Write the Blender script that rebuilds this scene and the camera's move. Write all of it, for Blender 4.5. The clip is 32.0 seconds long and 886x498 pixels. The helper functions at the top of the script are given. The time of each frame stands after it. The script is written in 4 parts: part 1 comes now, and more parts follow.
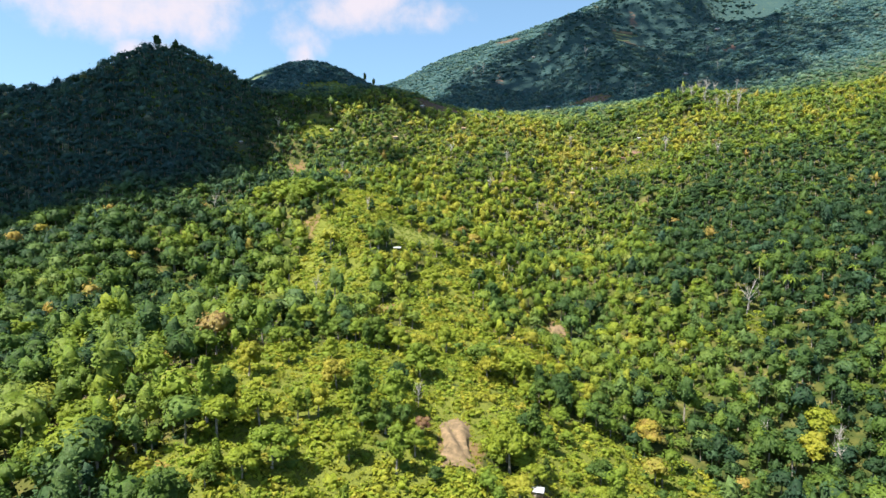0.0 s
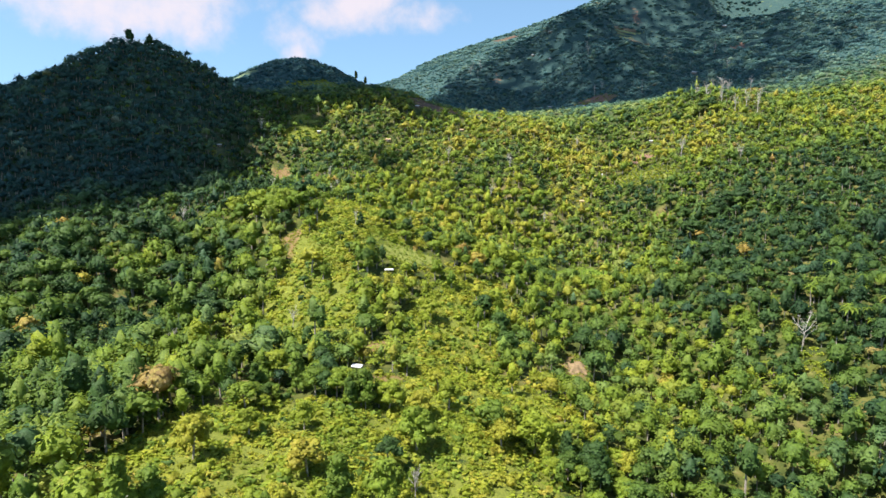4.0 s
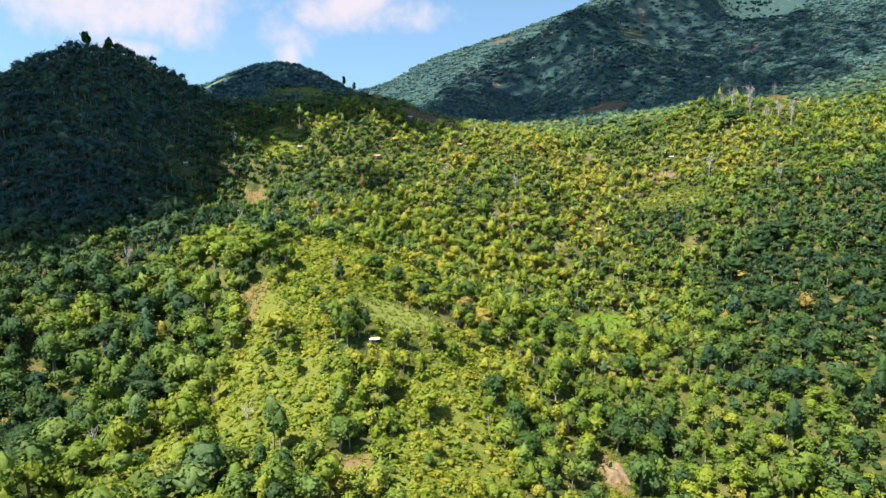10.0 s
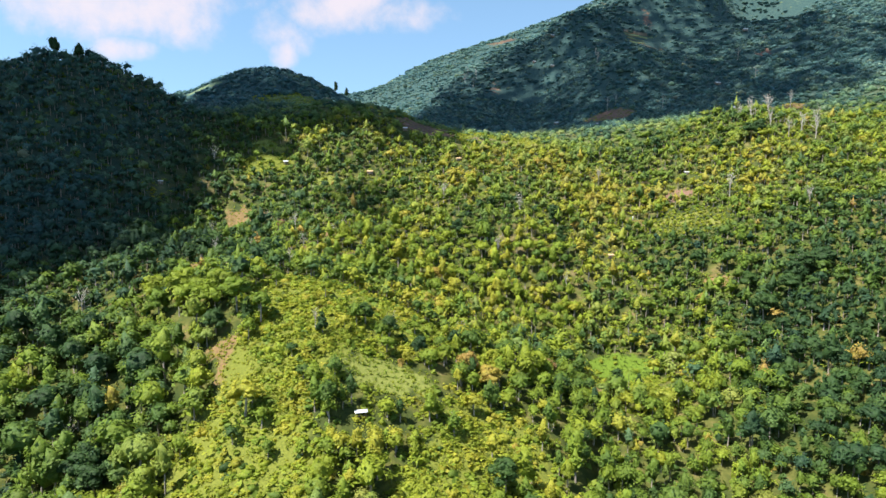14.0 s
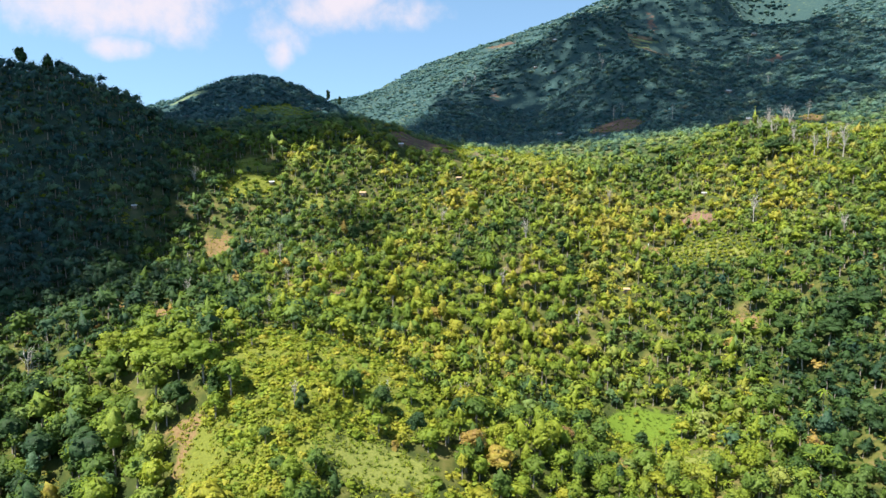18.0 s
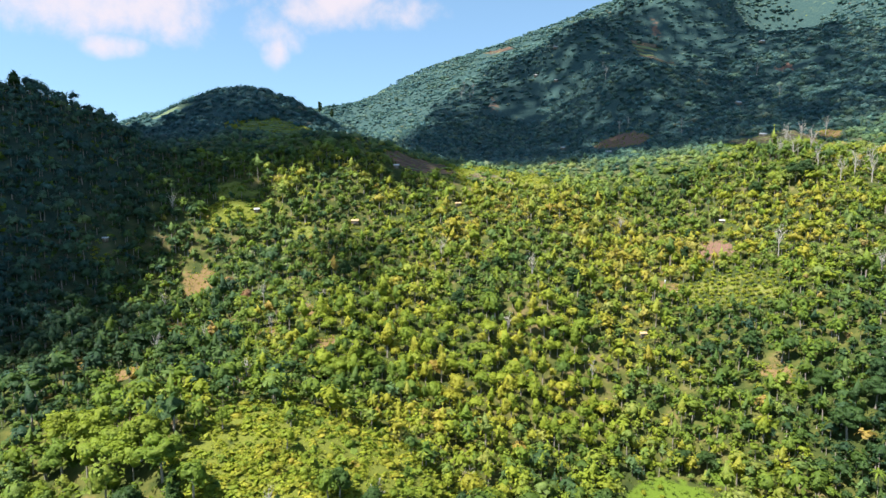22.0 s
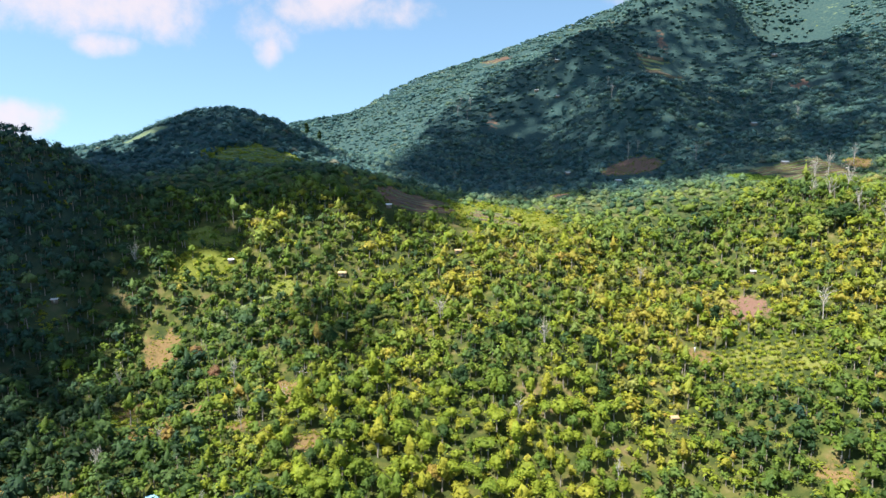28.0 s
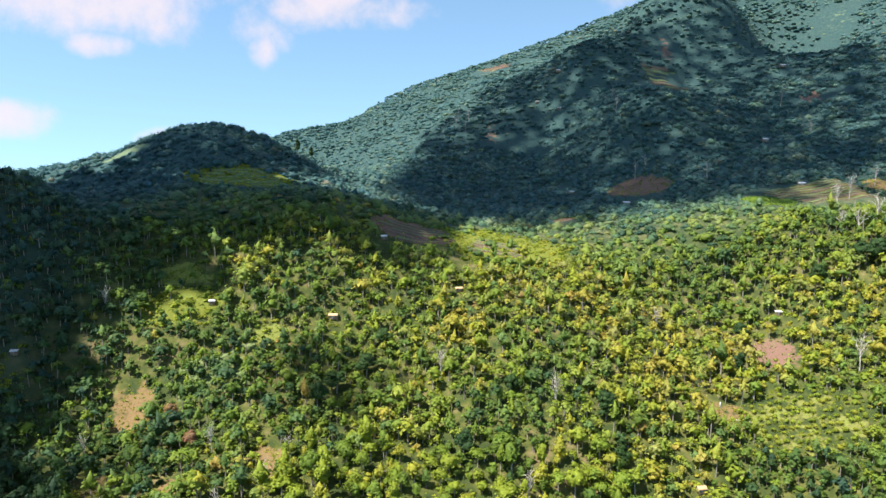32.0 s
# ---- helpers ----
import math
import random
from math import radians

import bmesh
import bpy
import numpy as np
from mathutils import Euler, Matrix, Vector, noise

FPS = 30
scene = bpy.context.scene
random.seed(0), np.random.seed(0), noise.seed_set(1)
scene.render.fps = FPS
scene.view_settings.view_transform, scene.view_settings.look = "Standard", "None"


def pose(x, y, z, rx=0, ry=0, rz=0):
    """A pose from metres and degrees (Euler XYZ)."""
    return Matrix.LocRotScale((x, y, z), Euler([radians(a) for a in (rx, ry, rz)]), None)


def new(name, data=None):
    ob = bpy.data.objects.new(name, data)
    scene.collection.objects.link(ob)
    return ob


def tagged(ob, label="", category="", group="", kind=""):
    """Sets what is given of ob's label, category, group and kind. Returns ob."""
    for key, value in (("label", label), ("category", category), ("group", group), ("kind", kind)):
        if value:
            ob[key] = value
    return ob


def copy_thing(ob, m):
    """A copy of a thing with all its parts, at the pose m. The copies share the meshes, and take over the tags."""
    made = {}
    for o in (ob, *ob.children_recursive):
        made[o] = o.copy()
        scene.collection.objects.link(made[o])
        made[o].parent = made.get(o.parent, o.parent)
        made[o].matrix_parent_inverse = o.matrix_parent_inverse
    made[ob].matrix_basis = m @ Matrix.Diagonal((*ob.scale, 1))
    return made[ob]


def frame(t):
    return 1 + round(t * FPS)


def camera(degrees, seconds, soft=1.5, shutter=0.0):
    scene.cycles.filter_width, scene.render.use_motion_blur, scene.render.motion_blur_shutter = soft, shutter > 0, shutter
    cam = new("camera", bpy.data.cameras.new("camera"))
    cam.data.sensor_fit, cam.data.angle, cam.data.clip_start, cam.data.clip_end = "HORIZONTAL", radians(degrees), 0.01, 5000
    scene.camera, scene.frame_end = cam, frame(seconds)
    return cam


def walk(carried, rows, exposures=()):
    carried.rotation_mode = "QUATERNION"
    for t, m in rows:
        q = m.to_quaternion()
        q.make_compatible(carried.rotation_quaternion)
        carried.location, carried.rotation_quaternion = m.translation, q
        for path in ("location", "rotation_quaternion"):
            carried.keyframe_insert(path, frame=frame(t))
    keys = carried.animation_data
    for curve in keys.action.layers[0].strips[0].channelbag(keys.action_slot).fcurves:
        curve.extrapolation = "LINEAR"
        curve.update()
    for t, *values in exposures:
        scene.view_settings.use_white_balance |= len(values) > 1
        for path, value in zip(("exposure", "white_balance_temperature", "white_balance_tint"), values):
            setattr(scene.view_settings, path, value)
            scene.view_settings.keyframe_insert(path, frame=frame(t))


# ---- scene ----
cam = camera(70.0, 32.0, soft=1.5)
PATH = [  # seconds, x, y, z, pan, tilt, roll in degrees
    (0, -0.02, -0.15, 0.24, -0.034, -6.819, 0.182),
    (2, -0.99, 25.37, 1.41, 0.243, -6.793, 0.171),
    (4, -2.62, 50.32, 5.16, 0.497, -6.783, 0.153),
    (6, -3.76, 74.09, 10.38, 0.717, -6.788, 0.129),
    (8, -4.24, 96.72, 16.39, 0.903, -6.806, 0.099),
    (10, -4.28, 118.45, 22.85, 1.064, -6.835, 0.064),
    (12, -4.22, 139.51, 29.69, 1.210, -6.873, 0.027),
    (14, -4.29, 159.98, 36.95, 1.352, -6.917, -0.010),
    (16, -4.55, 179.82, 44.75, 1.500, -6.966, -0.042),
    (18, -4.94, 198.93, 53.17, 1.659, -7.016, -0.069),
    (20, -5.34, 217.27, 62.16, 1.833, -7.066, -0.087),
    (22, -5.66, 234.92, 71.56, 2.021, -7.112, -0.097),
    (24, -5.90, 252.13, 81.09, 2.217, -7.152, -0.099),
    (26, -6.20, 269.26, 90.42, 2.418, -7.181, -0.095),
    (28, -6.69, 286.55, 99.35, 2.619, -7.196, -0.090),
    (30, -7.34, 303.80, 108.02, 2.819, -7.192, -0.091),
    (32, -7.56, 319.76, 117.24, 3.028, -7.162, -0.107),
]
walk(cam, [(t, pose(x, y, z, 90 + tilt, 0, -pan) @ pose(0, 0, 0, 0, 0, roll)) for t, x, y, z, pan, tilt, roll in PATH], [(0, 1.40, 6350, 13.5), (32, 1.40, 6350, 13.5)])

# ---- world, sun ----
SUN_DIR = Vector((-0.44, -0.25, 0.865)).normalized()


def sky_world():
    w = bpy.data.worlds.new("sky")
    scene.world = w
    w.use_nodes = True
    nt = w.node_tree
    nt.nodes.clear()
    N, L = nt.nodes.new, nt.links.new

    def math_node(op, a, b=None, clamp=False):
        n = N("ShaderNodeMath")
        n.operation, n.use_clamp = op, clamp
        for k, v in enumerate((a, b)):
            if v is None:
                continue
            if isinstance(v, (int, float)):
                n.inputs[k].default_value = v
            else:
                L(v, n.inputs[k])
        return n.outputs[0]

    out, bg = N("ShaderNodeOutputWorld"), N("ShaderNodeBackground")
    sky = N("ShaderNodeTexSky")
    sky.sky_type, sky.sun_disc = "NISHITA", False
    sky.sun_elevation = math.asin(SUN_DIR.z)
    sky.sun_rotation = math.atan2(SUN_DIR.x, SUN_DIR.y)
    sky.altitude, sky.air_density, sky.dust_density, sky.ozone_density = 1000, 1.0, 0.2, 0.1
    co = N("ShaderNodeTexCoord")
    sep = N("ShaderNodeSeparateXYZ")
    L(co.outputs["Generated"], sep.inputs[0])
    x, y, z = sep.outputs
    # sky read higher than the view direction, keeping its pale rim off the ridges
    lifted, high_z = N("ShaderNodeCombineXYZ"), math_node("ADD", math_node("MULTIPLY", z, 0.8), 0.16)
    L(x, lifted.inputs[0]); L(y, lifted.inputs[1]); L(high_z, lifted.inputs[2])
    unit = N("ShaderNodeVectorMath")
    unit.operation = "NORMALIZE"
    L(lifted.outputs[0], unit.inputs[0]); L(unit.outputs[0], sky.inputs["Vector"])
    az = math_node("ARCTAN2", x, y)
    el = math_node("ARCSINE", z)
    # puffs: azimuth, elevation, half width, half height, in degrees
    total = None
    for a, e, wa, we in SKY_PUFFS:
        da = math_node("DIVIDE", math_node("SUBTRACT", az, radians(a)), radians(wa))
        de = math_node("DIVIDE", math_node("SUBTRACT", el, radians(e)), radians(we))
        d2 = math_node("ADD", math_node("MULTIPLY", da, da), math_node("MULTIPLY", de, de))
        puff = math_node("MULTIPLY", math_node("SUBTRACT", 1.0, d2), 0.7)
        total = puff if total is None else math_node("MAXIMUM", total, puff)
    # broken cumulus over the rest of the sky, thinning to the horizon ahead
    n1 = N("ShaderNodeTexNoise")
    n1.inputs["Scale"].default_value, n1.inputs["Detail"].default_value = 2.2, 6
    L(co.outputs["Generated"], n1.inputs["Vector"])
    high = math_node("MULTIPLY", math_node("SUBTRACT", el, radians(26)), 5.0, True)
    rest = math_node("SUBTRACT", math_node("MULTIPLY", math_node("SUBTRACT", n1.outputs["Fac"], 0.53), 9.0), math_node("SUBTRACT", 1.2, high))
    total = math_node("MAXIMUM", total, rest)
    n2 = N("ShaderNodeTexNoise")
    n2.inputs["Scale"].default_value, n2.inputs["Detail"].default_value, n2.inputs["Roughness"].default_value = 9, 9, 0.6
    L(co.outputs["Generated"], n2.inputs["Vector"])
    rag = math_node("MULTIPLY", math_node("SUBTRACT", n2.outputs["Fac"], 0.5), 4.2)
    mask = math_node("MULTIPLY", math_node("ADD", math_node("ADD", total, rag), 0.38), 0.7, True)
    sm = N("ShaderNodeMapRange")
    sm.interpolation_type = "SMOOTHSTEP"
    L(mask, sm.inputs["Value"])
    sm.inputs["To Max"].default_value = 0.86
    mix = N("ShaderNodeMix")
    mix.data_type = "RGBA"
    L(sm.outputs[0], mix.inputs["Factor"])
    clear = N("ShaderNodeMix")
    clear.data_type, clear.blend_type = "RGBA", "MULTIPLY"
    clear.inputs["Factor"].default_value, clear.inputs["B"].default_value = 1.0, (0.94, 1.08, 1.0, 1)
    L(sky.outputs[0], clear.inputs["A"]); L(clear.outputs["Result"], mix.inputs["A"])
    mix.inputs["B"].default_value = CLOUD_LIGHT
    L(mix.outputs["Result"], bg.inputs["Color"])
    bg.inputs["Strength"].default_value = SKY_STRENGTH
    L(bg.outputs[0], out.inputs[0])


SKY_STRENGTH = 0.088
CLOUD_LIGHT = (4.3, 3.85, 3.95, 1)
SKY_PUFFS = [(-25, 13.2, 9.0, 3.0), (-19, 14.8, 6, 2.6), (-12.9, 11.7, 2.5, 2.0), (-12.6, 10.2, 1.3, 1.7), (-7.0, 15.0, 5.6, 2.3), (-2.2, 13.4, 3.6, 1.4), (-10.5, 13.6, 3, 1.8),
             (-32, 3.9, 3.6, 1.4), (-20, 2.6, 2.2, 0.9), (-24.5, 9.6, 2.4, 1.0)]
sky_world()
sun = new("sun", bpy.data.lights.new("sun", "SUN"))
sun.data.energy, sun.data.angle, sun.data.color = 4.6, radians(0.53), (1.0, 0.95, 0.86)
sun.rotation_euler = SUN_DIR.to_track_quat("Z", "Y").to_euler()

# ---- land ----
BASE = (-162.8, 9.11, 31.37)
SPURS = [  # x, y, radius, height of the broad forms
    (-394, 720, 170, 76.7),
    (218, 516, 170, -14.2),
    (-388, 1572, 260, -177.9),
    (-388, -144, 260, 91.3),
    (392, 1296, 70, 83.7),
    (-196, 960, 70, 45.3),
    (620, 1548, 110, 62.4),
    (110, 1680, 50, -122.0),
    (92, 954, 110, -50.5),
    (14, -300, 170, 130.4),
    (98, 498, 70, -49.6),
    (-310, 690, 50, 38.6),
    (-190, 1620, 50, -104.3),
    (-172, 1152, 110, -76.7),
    (560, 1260, 50, -75.6),
    (860, 1260, 260, 71.3),
    (230, 1170, 50, 50.0),
    (-70, 750, 50, 24.3),
    (-574, 666, 70, 44.8),
    (-70, 420, 50, 27.6),
    (392, 1800, 70, -58.6),
    (-70, 162, 70, 22.8),
    (170, 660, 50, -27.6),
]
GULLIES = [  # the smaller knolls and hollows
    (260, 1020, 50, 53.1),
    (356, 1020, 110, -26.2),
    (-430, 1110, 50, -48.3),
    (260, 690, 50, 20.7),
    (422, 1548, 110, 41.1),
    (-160, 600, 50, -38.0),
    (-406, 792, 70, -43.9),
    (140, 1080, 50, -23.2),
    (-238, 1464, 70, 41.7),
    (80, 330, 50, -27.0),
    (-40, 630, 50, -20.2),
    (-130, 360, 50, -26.1),
    (470, 1320, 50, 47.0),
    (-340, 480, 50, -25.5),
    (-634, 954, 110, -28.7),
    (-40, 510, 50, -12.6),
    (752, 1614, 110, 26.1),
    (-280, 840, 50, -24.4),
    (110, 210, 50, -20.1),
    (356, 822, 110, -17.4),
    (524, 312, 170, -33.5),
    (266, 1254, 70, 24.3),
    (-10, -120, 50, -21.3),
    # the last three lift the ridgelines to fit the camera's view
    (-258, 705, 24, 10.0),
    (-185, 945, 60, 6.5),
    (70, 1520, 150, 6.5),
]


def smooth(v):
    v = np.clip(v, 0, 1)
    return v * v * (3 - 2 * v)


def wave(x, y, size, seed):
    """Cheap rolling relief between -1 and 1."""
    a = np.random.RandomState(seed).rand(5, 3)
    out = 0
    for k in range(5):
        t = a[k, 0] * 6.28
        out = out + np.sin((x * math.cos(t) + y * math.sin(t)) * (6.28 / size) * (0.7 + 0.6 * a[k, 1]) + 6.28 * a[k, 2])
    return out / 3


def ground_z(x, y):
    x, y = np.asarray(x, float), np.asarray(y, float)
    z = BASE[0] + BASE[1] * x / 100 + BASE[2] * y / 100
    for cx, cy, r, h in SPURS + GULLIES:
        z = z + h * np.exp(-((x - cx) ** 2 + (y - cy) ** 2) / (2 * r * r))
    z = z + 1.3 * wave(x, y, 46, 3) + 0.5 * wave(x, y, 17, 4)
    m = smooth((x + 900) / 320) * smooth((1500 - x) / 400) * smooth((y + 600) / 400) * smooth((1900 - y) / 330)
    return m * z + (1 - m) * (-170 + 12 * wave(x, y, 900, 5))


def haze_share(x, y):
    """Share of blue haze painted in: with distance, and on the shaded left hill."""
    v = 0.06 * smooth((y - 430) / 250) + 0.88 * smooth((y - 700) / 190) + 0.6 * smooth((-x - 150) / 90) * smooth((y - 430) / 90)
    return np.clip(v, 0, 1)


def gz(x, y):
    return float(ground_z(x, y))


# clearings: kind, x, y, half length, half width, turn
CLEARINGS = [
    ("redsoil", 186, 638, 15, 11, -60), ("soil", 143, 604, 13, 5, -18), ("orchard", 172, 588, 28, 22, -10),
    ("field", 95, 472, 21, 17, 8), ("field", 122, 486, 8, 6, 20), ("grass", -20, 387, 20, 9, 8),
    ("soil", 60, 330, 6, 12, 0), ("soil", 5, 182, 9, 17, 5), ("grass", 143, 290, 8, 5, 10), ("soil", 26, 164, 11, 5, 20), ("soil", -27, 303, 8, 5, 10), ("soil", -48, 314, 7, 6, -10), ("soil", -22, 272, 13, 4, 15),
    ("soil", -124, 542, 12, 10, 0), ("soil", -140, 618, 10, 14, 30), ("soil", -104, 562, 6, 5, 0), ("soil", -89, 546, 7, 4, 10), ("grass", -82, 653, 10, 7, 10), ("grass", -143, 688, 14, 5, 0), ("soil", -69, 579, 6, 13, 20), ("soil", -52, 538, 7, 8, 0), ("soil", -78, 547, 9, 5, 0),
    ("soil", -137, 574, 8, 10, 0), ("soil", -128, 491, 8, 6, 0), ("field", -123, 474, 6, 5, 0), ("soil", 166, 526, 6, 9, 30), ("soil", 71, 433, 6, 8, 20), ("grass", 104, 436, 13, 8, 10), ("soil", -84, 398, 8, 6, 10), ("soil", -76, 388, 7, 9, 20), 
    ("redsoil", 204, 894, 30, 26, -20), ("redsoil", 122, 1106, 38, 7, -21), ("redsoil", 114, 815, 10, 9, 0), ("redsoil", 343, 1206, 14, 16, 0), ("redsoil", 136, 1440, 30, 24, 0),
    ("redsoil", -10, 744, 26, 15, 20), ("field", 272, 800, 22, 20, 0), ("soil", 338, 800, 18, 10, 5), ("grass", 322, 822, 30, 18, 5), ("soil", 372, 815, 9, 14, 0), ("redsoil", 456, 1036, 20, 4, -15), ("redsoil", 492, 1030, 22, 4, -15), ("soil", 312, 545, 5, 7, 0), ("pasture", 660, 1310, 46, 26, 10),
    ("grass", -134, 684, 18, 5, 5), ("pasture", -262, 908, 26, 9, 0), ("soil", 70, 748, 9, 4, -20), ("soil", 48, 726, 8, 3, -20),
]
# openings that give the camera sight of huts, dead trees, soil patches and terraces
OPEN = [(4, 150, 6, 14, 0), (61, 314, 5, 10, 0), (-27, 360, 5, 10, 0), (-31, 268, 8, 13, 0), (25, 161, 5, 8, 0), (-199, 621, 5, 11, 0), (-117, 663, 5, 11, 0), (-50, 658, 6, 11, 0), (21, 678, 5, 10, 0), (115, 561, 4, 9, 0),
        (201, 654, 5, 9, 0), (-24, 716, 5, 10, 0), (357, 950, 6, 14, 0), (469, 1115, 6, 14, 0), (177, 843, 6, 12, 0), (188, 1150, 6, 14, 0), (322, 832, 6, 10, 0), (-96, 486, 5, 11, 0),
        (152, 302, 6, 11, 0), (5, 170, 9, 24, 0), (58, 318, 7, 12, 0), (-27, 294, 7, 9, 0), (-137, 562, 8, 9, 0), (-69, 566, 6, 10, 0), (186, 626, 12, 9, 0), (143, 597, 11, 7, 0), (90, 448, 20, 12, 0), (-20, 376, 16, 8, 0), (210, 598, 4, 9, 0), (7, 616, 3, 8, 0), (286, 644, 15, 9, 0),
        (200, 866, 22, 16, 0), (118, 1094, 36, 7, -21), (343, 1188, 14, 16, 0), (136, 1424, 28, 20, 0), (114, 804, 9, 9, 0), (306, 782, 52, 20, 5), (308, 812, 50, 34, 5), (472, 1026, 44, 6, -15), (322, 1132, 26, 26, 0),
        (30, 706, 16, 8, -20), (80, 722, 26, 10, -35), (-140, 828, 36, 12, 8), (0, 724, 24, 10, 8), (630, 1268, 40, 18, 0), (156, 1134, 5, 14, 0), (180, 1104, 5, 14, 0), (150, 919, 5, 12, 0)]
# low bright scrub
SCRUB = [(-66, 384, 13, 18, 20), (88, 447, 17, 12, 0), (-37, 430, 44, 36, 10), (-52, 400, 24, 26, 0), (-62, 345, 26, 44, 15), (4, 325, 22, 50, -8), (14, 264, 36, 32, 0), (0, 215, 36, 34, 0), (-50, 210, 40, 38, 0),
         (60, 190, 34, 30, 0), (-20, 150, 60, 26, 0), (20, 370, 20, 22, 0), (-100, 300, 22, 30, 0), (56, 738, 46, 30, -25), (-140, 842, 44, 22, 8), (-135, 668, 24, 10, 5)]


def inside(x, y, e):
    cx, cy, a, b, turn = e
    c, s = math.cos(radians(turn)), math.sin(radians(turn))
    u, v = (x - cx) * c + (y - cy) * s, -(x - cx) * s + (y - cy) * c
    return 1 - np.sqrt((u / a) ** 2 + (v / b) ** 2)


def node_mat(name):
    m = bpy.data.materials.new(name)
    m.use_nodes = True
    m.node_tree.nodes.clear()
    return m, m.node_tree.nodes.new, m.node_tree.links.new


def ramp(N, stops):
    r = N("ShaderNodeValToRGB")
    while len(r.color_ramp.elements) < len(stops):
        r.color_ramp.elements.new(0.5)
    for el, (p, c) in zip(r.color_ramp.elements, stops):
        el.position, el.color = p, (*c, 1)
    return r


def noise_node(N, L, scale, detail=4, rough=0.55):
    g, n = N("ShaderNodeNewGeometry"), N("ShaderNodeTexNoise")
    n.inputs["Scale"].default_value, n.inputs["Detail"].default_value, n.inputs["Roughness"].default_value = scale, detail, rough
    L(g.outputs["Position"], n.inputs["Vector"])
    return n.outputs["Fac"]


def leaf_material():
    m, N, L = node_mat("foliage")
    at = N("ShaderNodeAttribute")
    at.attribute_name = "tint"
    small, fine = noise_node(N, L, 0.5, 3), noise_node(N, L, 1.9, 4, 0.65)
    a = N("ShaderNodeMath"); a.operation = "MULTIPLY_ADD"
    L(small, a.inputs[0]); a.inputs[1].default_value = 0.22; L(at.outputs["Fac"], a.inputs[2])
    b = N("ShaderNodeMath"); b.operation = "SUBTRACT"
    L(a.outputs[0], b.inputs[0]); b.inputs[1].default_value = 0.11
    r = ramp(N, FOLIAGE)
    L(b.outputs[0], r.inputs[0])
    # distant haze is mixed into the leaf colour itself
    haze_blue, cold, blue = N("ShaderNodeAttribute"), ramp(N, HAZED_FOLIAGE), N("ShaderNodeMix")
    haze_blue.attribute_name, blue.data_type = "haze_blue", "RGBA"
    L(b.outputs[0], cold.inputs[0]); L(haze_blue.outputs["Fac"], blue.inputs["Factor"])
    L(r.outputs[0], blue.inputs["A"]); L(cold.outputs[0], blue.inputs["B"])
    hv = N("ShaderNodeHueSaturation")
    v = N("ShaderNodeMapRange")
    L(fine, v.inputs["Value"]); v.inputs["From Min"].default_value, v.inputs["From Max"].default_value = 0.3, 0.7
    v.inputs["To Min"].default_value, v.inputs["To Max"].default_value = 0.6, 1.4
    patch, each = noise_node(N, L, 0.13, 2), N("ShaderNodeMapRange")
    L(patch, each.inputs["Value"]); each.inputs["From Min"].default_value, each.inputs["From Max"].default_value = 0.3, 0.7
    each.inputs["To Min"].default_value, each.inputs["To Max"].default_value = 0.80, 1.20
    both = N("ShaderNodeMath"); both.operation = "MULTIPLY"
    L(v.outputs[0], both.inputs[0]); L(each.outputs[0], both.inputs[1])
    L(both.outputs[0], hv.inputs["Value"]); L(blue.outputs["Result"], hv.inputs["Color"])
    p, t, mx, o = N("ShaderNodeBsdfPrincipled"), N("ShaderNodeBsdfTranslucent"), N("ShaderNodeMixShader"), N("ShaderNodeOutputMaterial")
    L(hv.outputs[0], p.inputs["Base Color"]); L(hv.outputs[0], t.inputs["Color"])
    p.inputs["Roughness"].default_value = 0.5
    p.inputs["Specular IOR Level"].default_value = 0.2
    leafy, bp = noise_node(N, L, 1.5, 4, 0.7), N("ShaderNodeBump")
    bp.inputs["Strength"].default_value, bp.inputs["Distance"].default_value = 0.55, 0.6
    L(leafy, bp.inputs["Height"]); L(bp.outputs[0], p.inputs["Normal"])
    mx.inputs[0].default_value = 0.45
    L(p.outputs[0], mx.inputs[1]); L(t.outputs[0], mx.inputs[2]); L(mx.outputs[0], o.inputs[0])
    return m


FOLIAGE = [(0.0, (0.030, 0.068, 0.026)), (0.22, (0.070, 0.130, 0.027)), (0.45, (0.162, 0.236, 0.027)), (0.62, (0.258, 0.308, 0.028)),
           (0.78, (0.36, 0.335, 0.04)), (0.88, (0.35, 0.25, 0.06)), (0.95, (0.27, 0.17, 0.09)), (1.0, (0.22, 0.09, 0.05))]
# leaf colours with the blue of distant haze painted in
HAZED_FOLIAGE = [(0.0, (0.042, 0.114, 0.124)), (0.25, (0.066, 0.158, 0.160)), (0.5, (0.108, 0.208, 0.188)), (0.75, (0.18, 0.26, 0.195)), (1.0, (0.18, 0.15, 0.12))]


def plain_material(name, lo, hi, scale, rough=0.85, metal=0.0, bump=0.3):
    m, N, L = node_mat(name)
    n = noise_node(N, L, scale, 6, 0.6)
    r = ramp(N, [(0.3, lo), (0.7, hi)])
    L(n, r.inputs[0])
    p, o, b = N("ShaderNodeBsdfPrincipled"), N("ShaderNodeOutputMaterial"), N("ShaderNodeBump")
    b.inputs["Strength"].default_value = bump
    L(n, b.inputs["Height"]); L(b.outputs[0], p.inputs["Normal"])
    L(r.outputs[0], p.inputs["Base Color"])
    p.inputs["Roughness"].default_value, p.inputs["Metallic"].default_value = rough, metal
    L(p.outputs[0], o.inputs[0])
    return m


